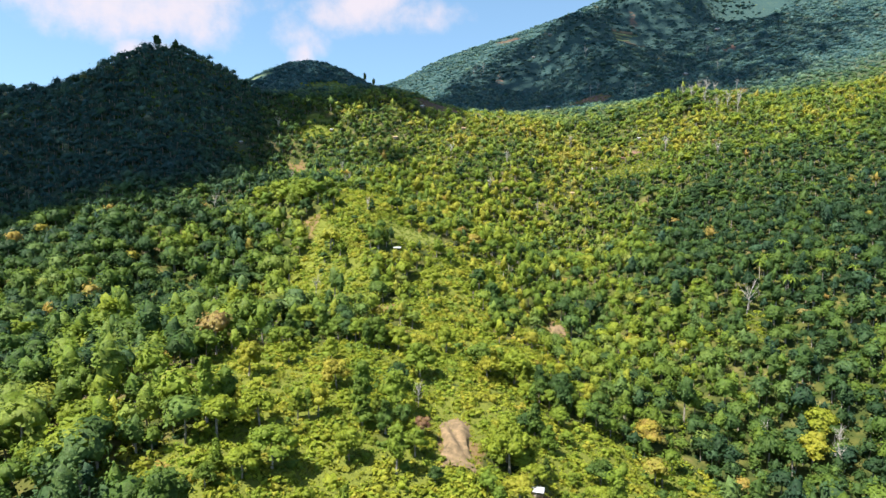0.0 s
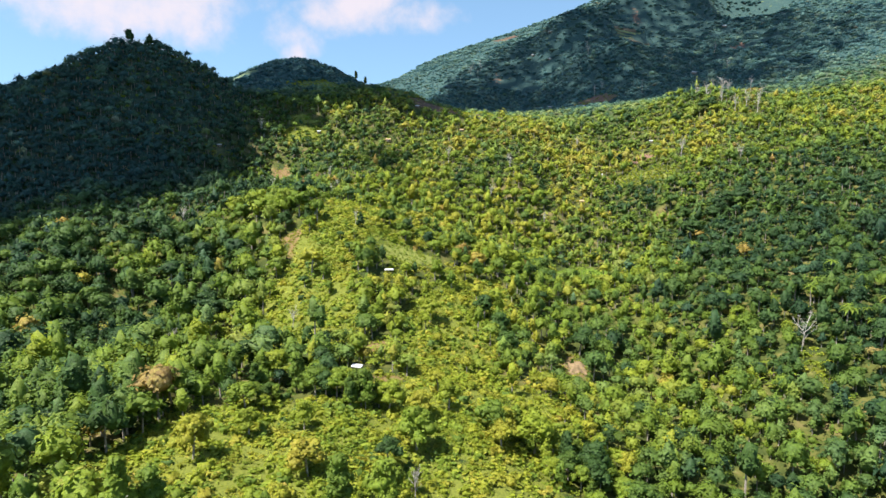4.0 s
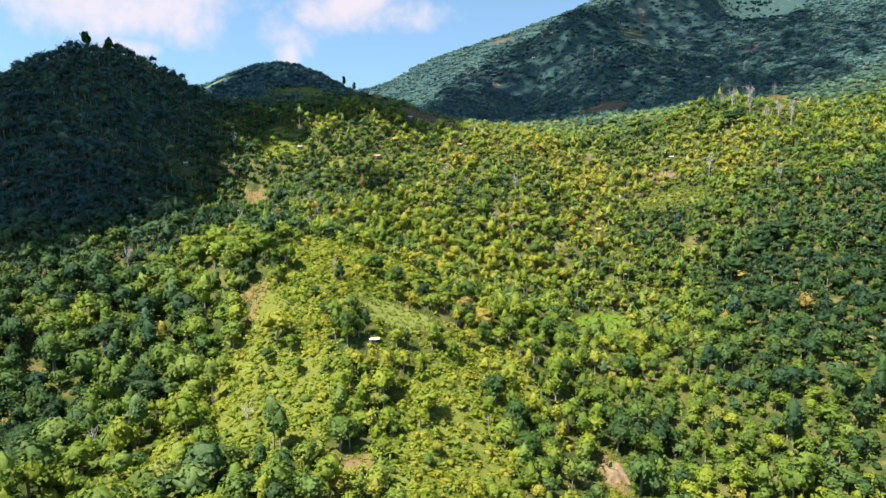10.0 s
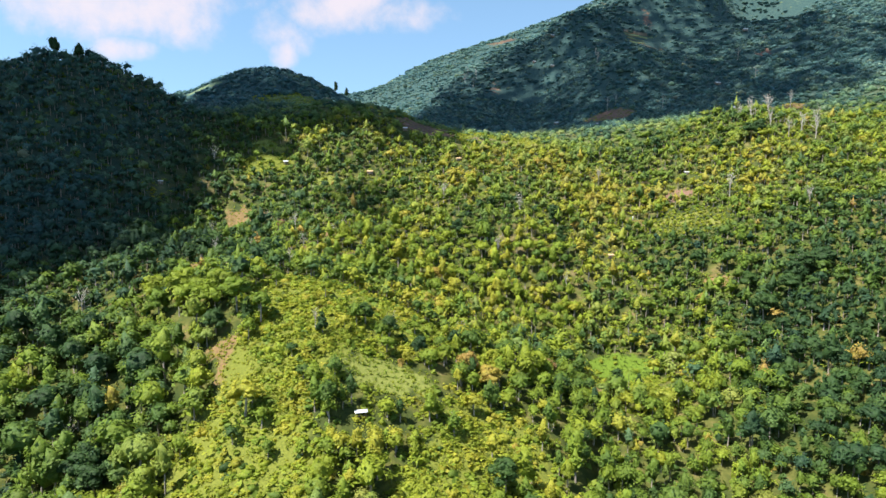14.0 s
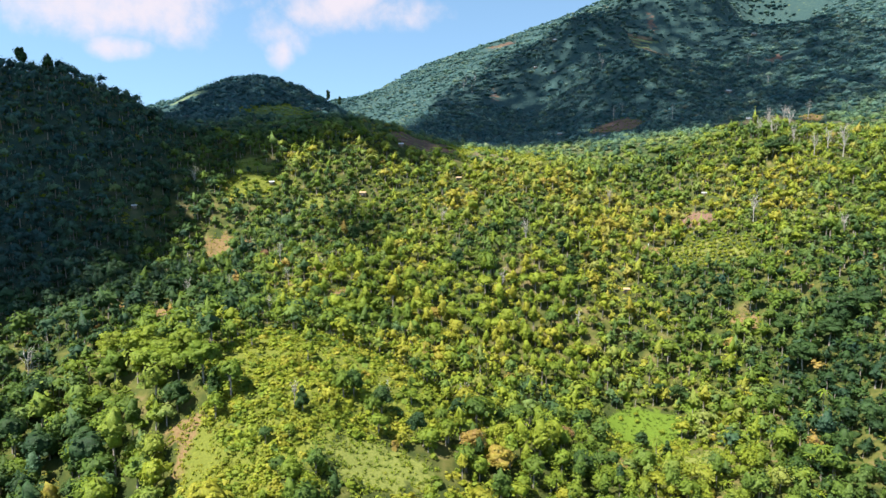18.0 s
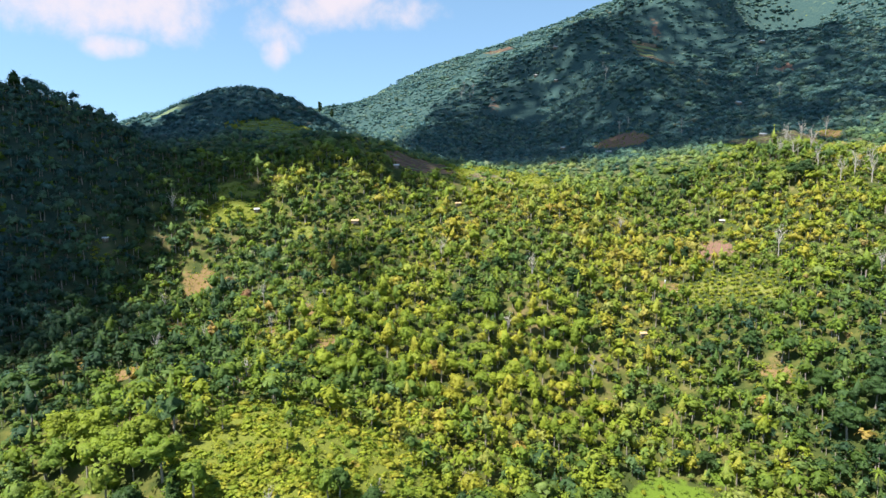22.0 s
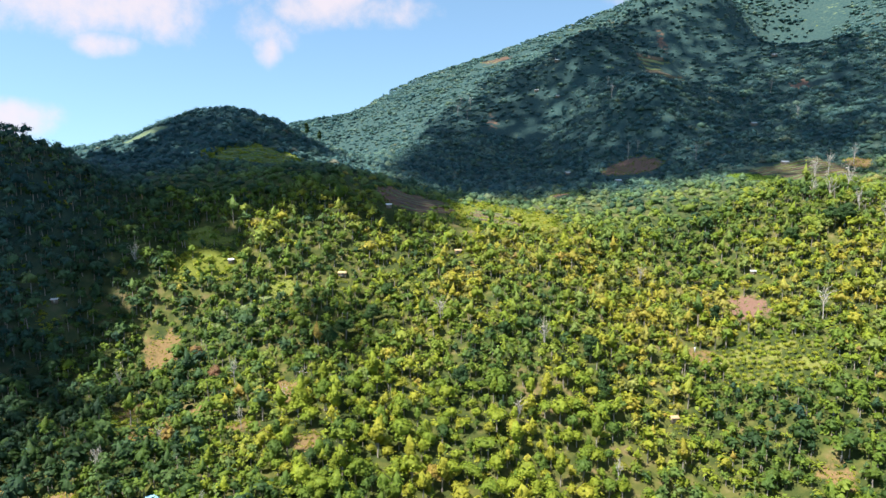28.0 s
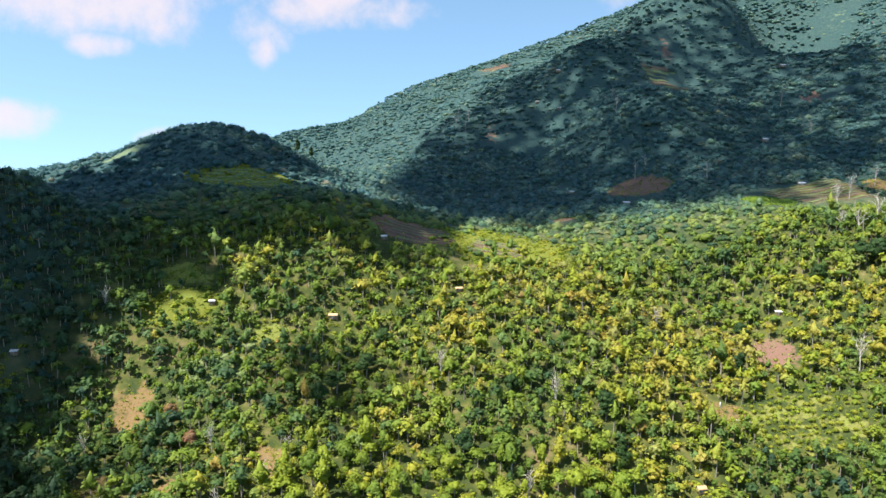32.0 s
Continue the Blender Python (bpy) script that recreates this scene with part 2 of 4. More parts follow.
def land_material():
    m, N, L = node_mat("hillside_grass_and_soil")
    big, mid, fine = noise_node(N, L, 0.02, 5), noise_node(N, L, 0.16, 5), noise_node(N, L, 1.6, 5)
    g = ramp(N, [(0.3, (0.022, 0.038, 0.012)), (0.46, (0.048, 0.062, 0.015)), (0.56, (0.092, 0.096, 0.024)), (0.68, (0.165, 0.122, 0.058))])
    mx = N("ShaderNodeMix")
    mx.inputs["Factor"].default_value = 0.6
    L(big, mx.inputs["A"]); L(mid, mx.inputs["B"])
    L(mx.outputs["Result"], g.inputs[0])
    # ground colour with the same haze blue painted in
    hazed_ground, at, c = ramp(N, [(0.35, (0.021, 0.050, 0.053)), (0.5, (0.030, 0.066, 0.066)), (0.65, (0.050, 0.088, 0.074))]), N("ShaderNodeAttribute"), N("ShaderNodeMix")
    at.attribute_name, c.data_type = "haze_blue", "RGBA"
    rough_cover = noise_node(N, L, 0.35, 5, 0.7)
    L(rough_cover, hazed_ground.inputs[0]); L(at.outputs["Fac"], c.inputs["Factor"]); L(g.outputs[0], c.inputs["A"]); L(hazed_ground.outputs[0], c.inputs["B"])
    prev = c.outputs["Result"]
    for key, stops in (("soil", [(0.3, (0.11, 0.068, 0.030)), (0.5, (0.19, 0.125, 0.058)), (0.72, (0.15, 0.135, 0.045))]), ("redsoil", [(0.3, (0.13, 0.074, 0.054)), (0.7, (0.20, 0.122, 0.088))]),
                       ("scrubland", [(0.3, (0.09, 0.11, 0.02)), (0.7, (0.16, 0.175, 0.028))]), ("pasture", [(0.3, (0.085, 0.135, 0.075)), (0.7, (0.145, 0.18, 0.10))]), ("grass", [(0.3, (0.11, 0.14, 0.03)), (0.7, (0.20, 0.21, 0.05))]), ("field", [(0.3, (0.075, 0.125, 0.014)), (0.7, (0.11, 0.165, 0.018))])):
        at, mr, rr, c = N("ShaderNodeAttribute"), N("ShaderNodeMath"), ramp(N, stops), N("ShaderNodeMix")
        at.attribute_name = key
        # ragged edges
        mr.operation = "MULTIPLY_ADD"
        L(mid, mr.inputs[0]); mr.inputs[1].default_value = 1.2
        L(at.outputs["Fac"], mr.inputs[2])
        st = N("ShaderNodeMapRange")
        st.inputs["From Min"].default_value, st.inputs["From Max"].default_value = 0.80, 0.96
        L(mr.outputs[0], st.inputs["Value"])
        c.data_type = "RGBA"
        L(fine, rr.inputs[0]); L(st.outputs[0], c.inputs["Factor"]); L(prev, c.inputs["A"]); L(rr.outputs[0], c.inputs["B"])
        prev = c.outputs["Result"]
    p, o, b = N("ShaderNodeBsdfPrincipled"), N("ShaderNodeOutputMaterial"), N("ShaderNodeBump")
    b.inputs["Strength"].default_value, b.inputs["Distance"].default_value = 0.6, 0.6
    L(fine, b.inputs["Height"]); L(b.outputs[0], p.inputs["Normal"])
    L(prev, p.inputs["Base Color"])
    p.inputs["Roughness"].default_value = 0.95
    p.inputs["Specular IOR Level"].default_value = 0.1
    L(p.outputs[0], o.inputs[0])
    return m


LEAF = leaf_material()
BARK = plain_material("pale_bark", (0.16, 0.13, 0.10), (0.38, 0.34, 0.28), 2.0)
LAND = land_material()


def spread(lo, hi, step, far_lo, far_hi):
    """Coordinates: even between lo and hi, then ever wider to the far ends."""
    a = list(np.arange(lo, hi + 0.1, step))
    s = step
    while a[-1] < far_hi:
        s = min(s * 1.12, 220)
        a.append(a[-1] + s)
    s = step
    while a[0] > far_lo:
        s = min(s * 1.12, 220)
        a.insert(0, a[0] - s)
    return np.array(a)


def build_land():
    xs, ys = spread(-400, 440, 5, -4700, 4700), spread(110, 880, 5, -4500, 4900)
    X, Y = np.meshgrid(xs, ys)
    V = np.stack([X, Y, ground_z(X, Y)], -1).reshape(-1, 3)
    nx, ny = len(xs), len(ys)
    i = (np.arange(ny - 1)[:, None] * nx + np.arange(nx - 1)).ravel()
    F = np.stack([i, i + 1, i + 1 + nx, i + nx], 1)
    me = bpy.data.meshes.new("ground")
    me.vertices.add(len(V)); me.loops.add(F.size); me.polygons.add(len(F))
    me.vertices.foreach_set("co", V.ravel())
    me.loops.foreach_set("vertex_index", F.ravel().astype(np.int32))
    me.polygons.foreach_set("loop_start", np.arange(0, F.size, 4, dtype=np.int32))
    me.update(calc_edges=True)
    me.shade_smooth()
    for key in ("soil", "redsoil", "field", "scrubland", "grass", "pasture"):
        v = np.zeros(len(V))
        for e in SCRUB:
            if key == "scrubland":
                v = np.maximum(v, np.clip(inside(V[:, 0], V[:, 1], e) * 1.6 + 0.2, 0, 0.5))
        for k, *e in CLEARINGS:
            if k == key:
                v = np.maximum(v, np.clip(inside(V[:, 0], V[:, 1], e) * 1.3 + 0.16, 0, 0.5))
            elif k == "orchard" and key in ("soil", "grass"):
                v = np.maximum(v, np.clip(inside(V[:, 0], V[:, 1], e) * 2, 0, 0.2 if key == "soil" else 0.22))
        at = me.attributes.new(key, "FLOAT", "POINT")
        at.data.foreach_set("value", v.astype(np.float32))
    me.attributes.new("haze_blue", "FLOAT", "POINT").data.foreach_set("value", haze_share(V[:, 0], V[:, 1]).astype(np.float32))
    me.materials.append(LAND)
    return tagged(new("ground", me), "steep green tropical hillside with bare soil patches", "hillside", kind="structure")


ground = build_land()

# ---- plants: templates ----
ICO = {}


def ico(level=1):
    if level not in ICO:
        bm = bmesh.new()
        bmesh.ops.create_icosphere(bm, subdivisions=level, radius=1)
        ICO[level] = np.array([q.co[:] for q in bm.verts]), np.array([[q.index for q in t.verts] for t in bm.faces])
        bm.free()
    return ICO[level]


class Shape:
    """Vertices, and faces of one material, gathered for one mesh."""

    def __init__(self):
        self.v, self.loops, self.sizes, self.mat, self.n = [], [], [], [], 0

    def add(self, v, f, mat=0):
        f = np.asarray(f)
        self.v.append(np.asarray(v, float)); self.loops.append((f + self.n).ravel()); self.sizes += [f.shape[1]] * len(f)
        self.mat += [mat] * len(f)
        self.n += len(v)

    def done(self):
        self.v, self.loops = np.concatenate(self.v), np.concatenate(self.loops)
        self.sizes, self.mat = np.array(self.sizes), np.array(self.mat)
        return self


def tube(sh, pts, radii, sides=5, mat=1):
    """A tapering limb through pts."""
    rings = []
    for k, (p, r) in enumerate(zip(pts, radii)):
        d = Vector(pts[min(k + 1, len(pts) - 1)]) - Vector(pts[max(k - 1, 0)])
        q = d.to_track_quat("Z", "Y")
        rings += [Vector(p) + q @ Vector((r * math.cos(6.283 * a / sides), r * math.sin(6.283 * a / sides), 0)) for a in range(sides)]
    F = [[k * sides + a, k * sides + (a + 1) % sides, (k + 1) * sides + (a + 1) % sides, (k + 1) * sides + a] for k in range(len(pts) - 1) for a in range(sides)]
    sh.add([list(v) for v in rings], F, mat)


def reach(d, mid, boughs):
    """How far a crown made of leafy boughs (centre, radius, flatness) goes from mid along each direction d."""
    out = np.full(len(d), 0.35)
    for c, r, flat in boughs:
        k = np.array([1, 1, 1 / flat])
        e, o = d * k, (np.asarray(c, float) - mid) * k
        a, b, q = (e * e).sum(1), e @ o, o @ o - r * r
        disc = b * b - a * q
        out = np.where(disc > 0, np.maximum(out, (b + np.sqrt(np.maximum(disc, 0))) / a), out)
    return out


def canopy(sh, rs, mid, boughs, level, sprays, size, core=0.70):
    """A closed, knobbly mass of foliage over its boughs, with loose leaf sprays standing off it."""
    mid = np.asarray(mid, float)
    v, f = ico(level)
    d = v + 0.10 * rs.randn(*v.shape)
    d /= np.linalg.norm(d, axis=1)[:, None]
    sh.add(mid + d * (reach(d, mid, boughs) * (core + 0.16 * rs.rand(len(d))))[:, None], f, 0)
    d = rs.randn(sprays, 3)
    d[:, 2] = np.abs(d[:, 2]) * 1.1 - 0.45
    d /= np.linalg.norm(d, axis=1)[:, None]
    p = mid + d * (reach(d, mid, boughs) * (0.80 + 0.30 * rs.rand(sprays)))[:, None]
    n = d + np.array([0, 0, 0.55]) + 0.42 * rs.randn(sprays, 3)
    n /= np.linalg.norm(n, axis=1)[:, None]
    a = np.cross(n, rs.randn(sprays, 3))
    a /= np.linalg.norm(a, axis=1)[:, None]
    b = np.cross(n, a)
    s = size * (0.55 + 0.9 * rs.rand(sprays, 1))
    q = np.stack([p - a * s - n * s * 0.35, p - b * s * 0.7, p + a * s - n * s * 0.35, p + b * s * 0.7], 1).reshape(-1, 3)
    sh.add(q, np.arange(sprays * 4).reshape(-1, 4), 0)


def crown_shape(kind, seed, detail):
    """A crown for a tree about 9 m high: broad, tall, layered or conical. detail 4 near, 0 farthest."""
    rs, sh = np.random.RandomState(seed), Shape()
    n, level, sprays, size = {4: (9, 3, 640, 0.24), 3: (7, 2, 135, 0.37), 2: (6, 1, 36, 0.58), 1: (6, 1, 26, 0.6), 0: (5, 1, 9, 0.6)}[detail]
    boughs = []
    for k in range(n):
        t, f = 6.283 * (k * 0.618 + 0.12 * rs.rand()), (k + 0.5) / n
        if kind == "broad":
            R, h, r, flat = 2.0 * math.cos(1.25 * f) * (0.75 + 0.35 * rs.rand()), 3.4 + 3.6 * f, 1.15 + 0.55 * rs.rand(), 0.85
        elif kind == "tall":
            R, h, r, flat = (0.5 + 0.7 * rs.rand()) * (1 - 0.5 * f), 3.6 + 7.0 * f, 0.95 + 0.5 * rs.rand(), 1.25
        elif kind == "layer":
            R, h, r, flat = 2.7 * (1 - 0.45 * f) * (0.6 + 0.45 * rs.rand()), 4.2 + 2.6 * f, 1.3 + 0.5 * rs.rand(), 0.55
        else:
            R, h, r, flat = 1.3 * (1 - f) * (0.7 + 0.4 * rs.rand()), 1.9 + 5.9 * f, 1.35 - 0.8 * f, 1.2
        boughs.append(((R * math.cos(t), R * math.sin(t), h), r, flat))
    mid = {"broad": (0, 0, 4.8), "tall": (0, 0, 6.6), "layer": (0, 0, 5.0), "cone": (0, 0, 3.6)}[kind]
    if detail == 4:
        # near trees: each bough a tuft of its own round the closed middle
        canopy(sh, rs, mid, [(c, r * 0.9, flat) for c, r, flat in boughs], 2, 120, size)
        for c, r, flat in boughs:
            tuft = [((c[0] + 0.4 * r * rs.randn(), c[1] + 0.4 * r * rs.randn(), c[2] + 0.3 * r * rs.randn()), r * (0.6 + 0.3 * rs.rand()), flat) for _ in range(4)]
            canopy(sh, rs, c, tuft, 2, sprays // n, size)
    else:
        canopy(sh, rs, mid, boughs, level, sprays, size, 0.80 if detail < 2 else 0.70)
    return sh.done()


def trunk_shape(kind, seed, detail):
    rs, sh = np.random.RandomState(seed), Shape()
    top = {"broad": 5.6, "tall": 8.5, "layer": 5.8, "cone": 4.5}[kind]
    lean = rs.randn(2) * 0.3
    tube(sh, [(0, 0, -0.8), (lean[0] * 0.4, lean[1] * 0.4, top * 0.5), (lean[0], lean[1], top)], [0.24, 0.17, 0.09], 5 if detail > 2 else 3)
    if detail > 2:
        for k in range(4):
            t, h = 6.283 * k / 4 + rs.rand(), top * (0.5 + 0.1 * k)
            R = 1.0 + 1.2 * rs.rand()
            tube(sh, [(lean[0] * h / top, lean[1] * h / top, h), (R * 0.5 * math.cos(t), R * 0.5 * math.sin(t), h + 0.9), (R * math.cos(t), R * math.sin(t), h + 1.5)], [0.09, 0.06, 0.03], 4)
    return sh.done()


def join(a, b):
    sh = Shape()
    sh.v, sh.loops = np.concatenate([a.v, b.v]), np.concatenate([a.loops, b.loops + len(a.v)])
    sh.sizes, sh.mat = np.concatenate([a.sizes, b.sizes]), np.concatenate([a.mat, b.mat])
    return sh


def mesh_of(name, V, loops, sizes, mat, tint, materials):
    me = bpy.data.meshes.new(name)
    me.vertices.add(len(V)); me.loops.add(len(loops)); me.polygons.add(len(sizes))
    me.vertices.foreach_set("co", np.ascontiguousarray(V, np.float32).ravel())
    me.loops.foreach_set("vertex_index", loops.astype(np.int32))
    me.polygons.foreach_set("loop_start", np.concatenate([[0], np.cumsum(sizes)[:-1]]).astype(np.int32))
    me.polygons.foreach_set("material_index", mat.astype(np.int32))
    for m in materials:
        me.materials.append(m)
    me.update(calc_edges=True)
    me.shade_smooth()
    at = me.attributes.new("tint", "FLOAT", "POINT")
    at.data.foreach_set("value", np.broadcast_to(tint, len(V)).astype(np.float32))
    return me


def strew(name, shapes, which, P, S, H, R, tint, label, category, haze_blue=None):
    """One object of kind stuff: a copy of shapes[which] at each P, scaled S across and H up, turned R."""
    Vs, Ls, Ss, Ms, Ts, Us, n = [], [], [], [], [], [], 0
    for k, sh in enumerate(shapes):
        i = np.where(which == k)[0]
        if not len(i):
            continue
        c, s = np.cos(R[i])[:, None], np.sin(R[i])[:, None]
        x, y, z = sh.v[:, 0], sh.v[:, 1], sh.v[:, 2]
        V = np.stack([(x * c - y * s) * S[i][:, None], (x * s + y * c) * S[i][:, None], z * H[i][:, None]], -1) + P[i][:, None, :]
        nv = len(sh.v)
        Vs.append(V.reshape(-1, 3))
        Ls.append((sh.loops[None] + nv * np.arange(len(i))[:, None]).ravel() + n)
        Ss.append(np.tile(sh.sizes, len(i))); Ms.append(np.tile(sh.mat, len(i))); Ts.append(np.repeat(tint[i], nv))
        if haze_blue is not None:
            Us.append(np.repeat(haze_blue[i], nv))
        n += nv * len(i)
    me = mesh_of(name, np.concatenate(Vs), np.concatenate(Ls), np.concatenate(Ss), np.concatenate(Ms), np.concatenate(Ts), [LEAF, BARK])
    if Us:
        me.attributes.new("haze_blue", "FLOAT", "POINT").data.foreach_set("value", np.concatenate(Us).astype(np.float32))
    return tagged(new(name, me), label, category, kind="stuff")


KINDS = ["broad", "tall", "layer", "cone"]


def tree_sites(y0, y1, cell, seed):
    """Jittered sites between y0 and y1, kept to the wedge that the camera sees."""
    rs = np.random.RandomState(seed)
    half = 0.71 * y1 + 30
    X, Y = np.meshgrid(np.arange(-half, half, cell), np.arange(y0, y1, cell))
    x, y = (X + cell * 1.35 * (rs.rand(*X.shape) - 0.5)).ravel(), (Y + cell * 1.35 * (rs.rand(*X.shape) - 0.5)).ravel()
    k = np.abs(x) < 0.71 * y + 30
    x, y = x[k], y[k]
    e = 6.0
    z = ground_z(x, y)
    gx, gy = (ground_z(x + e, y) - z) / e, (ground_z(x, y + e) - z) / e
    # back slopes turned away from the camera's view get no trees
    d = np.hypot(x, y - 200) + 1
    k = (gx * x + gy * (y - 200)) / d > -0.22 - 60 / d
    clear = np.zeros(len(x), bool)
    for kind, *q in CLEARINGS:
        clear |= inside(x, y, q) > 0.02
    for fx, fy, fk, fs, *_ in FEATURE_TREES:
        clear |= np.hypot(x - fx, y - fy) < 2.6 * fs
    for q in OPEN:
        clear |= inside(x, y, q) > 0
    k &= ~clear
    return x[k], y[k], z[k], rs


def scrubby(x, y):
    v = np.full(len(x), -9.0)
    for q in SCRUB:
        v = np.maximum(v, inside(x, y, q))
    return v + 0.22 * wave(x, y, 24, 19) + 0.12 * wave(x, y, 11, 20) - 0.05


def tint_of(x, y, rs):
    """Where leaves are dark, fresh or yellowing, with the vignette put in."""
    base = 0.45 + 0.11 * wave(x, y, 120, 11) + 0.10 * wave(x, y, 45, 12)
    base = base + 0.07 * smooth((x - 60) / 80) * smooth((y - 330) / 120) * smooth((820 - y) / 80)
    base = base + 0.10 * np.clip(scrubby(x, y) + 0.3, 0, 1)
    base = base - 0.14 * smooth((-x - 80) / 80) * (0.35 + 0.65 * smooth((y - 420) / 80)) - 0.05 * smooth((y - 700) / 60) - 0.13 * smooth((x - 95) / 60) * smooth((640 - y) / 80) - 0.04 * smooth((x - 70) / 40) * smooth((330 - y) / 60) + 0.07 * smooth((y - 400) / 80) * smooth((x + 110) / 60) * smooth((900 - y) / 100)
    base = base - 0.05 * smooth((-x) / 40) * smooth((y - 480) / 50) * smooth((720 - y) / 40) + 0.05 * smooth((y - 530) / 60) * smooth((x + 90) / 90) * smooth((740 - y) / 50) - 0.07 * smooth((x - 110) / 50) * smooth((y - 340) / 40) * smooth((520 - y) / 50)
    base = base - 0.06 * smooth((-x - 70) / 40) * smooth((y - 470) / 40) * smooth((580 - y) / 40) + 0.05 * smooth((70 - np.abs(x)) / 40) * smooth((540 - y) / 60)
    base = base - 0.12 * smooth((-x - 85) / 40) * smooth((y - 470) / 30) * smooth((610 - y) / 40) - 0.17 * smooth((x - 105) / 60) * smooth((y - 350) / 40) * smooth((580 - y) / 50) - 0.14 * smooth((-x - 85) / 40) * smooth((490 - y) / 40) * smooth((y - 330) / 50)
    base = base - 0.11 * smooth((x - 120) / 60) * smooth((y - 640) / 50) * smooth((880 - y) / 40)
    base = base - 0.10 * smooth((np.abs(x) / y - 0.30) / 0.28) * smooth((680 - y) / 60)  # lens vignette put into the leaf tint: darker towards both sides of the view
    t = base + 0.07 * wave(x, y, 21, 16) + 0.085 * rs.randn(len(x)) + np.where(rs.rand(len(x)) < 0.27, -0.19, 0.03)
    rare = rs.rand(len(x))
    t = np.clip(t, 0.02, 0.80)
    return np.where(rare < 0.008, 0.80 + 0.10 * rs.rand(len(x)), t)


# amount of painted haze for each tree, varied a little
def haze_amounts(x, y, rs):
    return np.clip(haze_share(x, y) + 0.1 * rs.randn(len(x)), 0, 1)


def in_stand(x, y):
    """The stretch of the lower spur where the trees stand as things of their own."""
    out = np.zeros(np.shape(x), bool)
    for cx, half, y0, y1, *_ in STANDS:
        out |= (np.abs(x - cx) < half) & (y > y0) & (y < y1)
    return out


STANDS = [(-5, 62, 128, 262, 4, "trees on the lower spur"), (-5, 70, 335, 440, 3, "trees on the middle spur"), (10, 75, 500, 580, 3, "trees on the upper slope")]


def sized(n, rs, x=0, y=0):
    """Across and up: many middling trees, some saplings, a few giants; the oldest on the lower flank."""
    S = (1 + 0.3 * smooth((-x - 50) / 30) * smooth((450 - y) / 40)) * np.clip(np.exp(0.27 * rs.randn(n)) * 1.14, 0.6, 2.0)
    return S, S * (0.74 + 0.32 * rs.rand(n))


TREE_LABELS = {"broad": ("broad_leaved_tree", "broad-crowned leafy %s tree on the slope"), "tall": ("slender_tree", "slender tall %s tree with a pale trunk"),
               "layer": ("spreading_tree", "spreading %s tree with flat layered foliage"), "cone": ("conical_tree", "conical %s orchard tree on the slope")}
TINT_WORDS = [(0.14, "very dark green"), (0.27, "dark green"), (0.38, "mid-green"), (0.48, "fresh green"), (0.58, "yellow-green"), (0.72, "yellowing")]


def stand(cx, half, y0, y1, detail, group, seed):
    """Single trees of one stretch of the spur, each with its trunk and crown."""
    x, y, z, rs = tree_sites(y0, y1, 5.6, seed)
    k = (np.abs(x - cx) < half) & (y > y0) & (y < y1) & ((scrubby(x, y) < 0) | (rs.rand(len(x)) < 0.10))
    x, y, z = x[k], y[k], z[k]
    t, (S, H) = tint_of(x, y, rs), sized(len(x), rs, x, y)
    made = {}
    for i in range(len(x)):
        kd = KINDS[rs.choice(4, p=[0.33, 0.22, 0.26, 0.19])]
        lv = int(np.argmin([abs(t[i] - w[0]) for w in TINT_WORDS]))
        v = rs.randint(0, 3)
        name, label = TREE_LABELS[kd]
        m = pose(x[i], y[i], z[i], 0, 0, rs.rand() * 360) @ Matrix.Diagonal((S[i], S[i], H[i], 1))
        if (kd, lv, v) not in made:
            c, tr = crown_shape(kd, 300 + 7 * v + len(kd), detail), trunk_shape(kd, v, 3)
            ob = tagged(new(name), label % TINT_WORDS[lv][1], "tree", group)
            crown = new("crown", mesh_of("crown", c.v, c.loops, c.sizes, c.mat * 0, TINT_WORDS[lv][0], [LEAF]))
            trunk = new("trunk", mesh_of("trunk", tr.v, tr.loops, tr.sizes, tr.mat * 0, 0.0, [BARK]))
            crown.parent = trunk.parent = ob
            made[kd, lv, v] = ob
        else:
            ob = copy_thing(made[kd, lv, v], Matrix())
        ob.matrix_basis = m


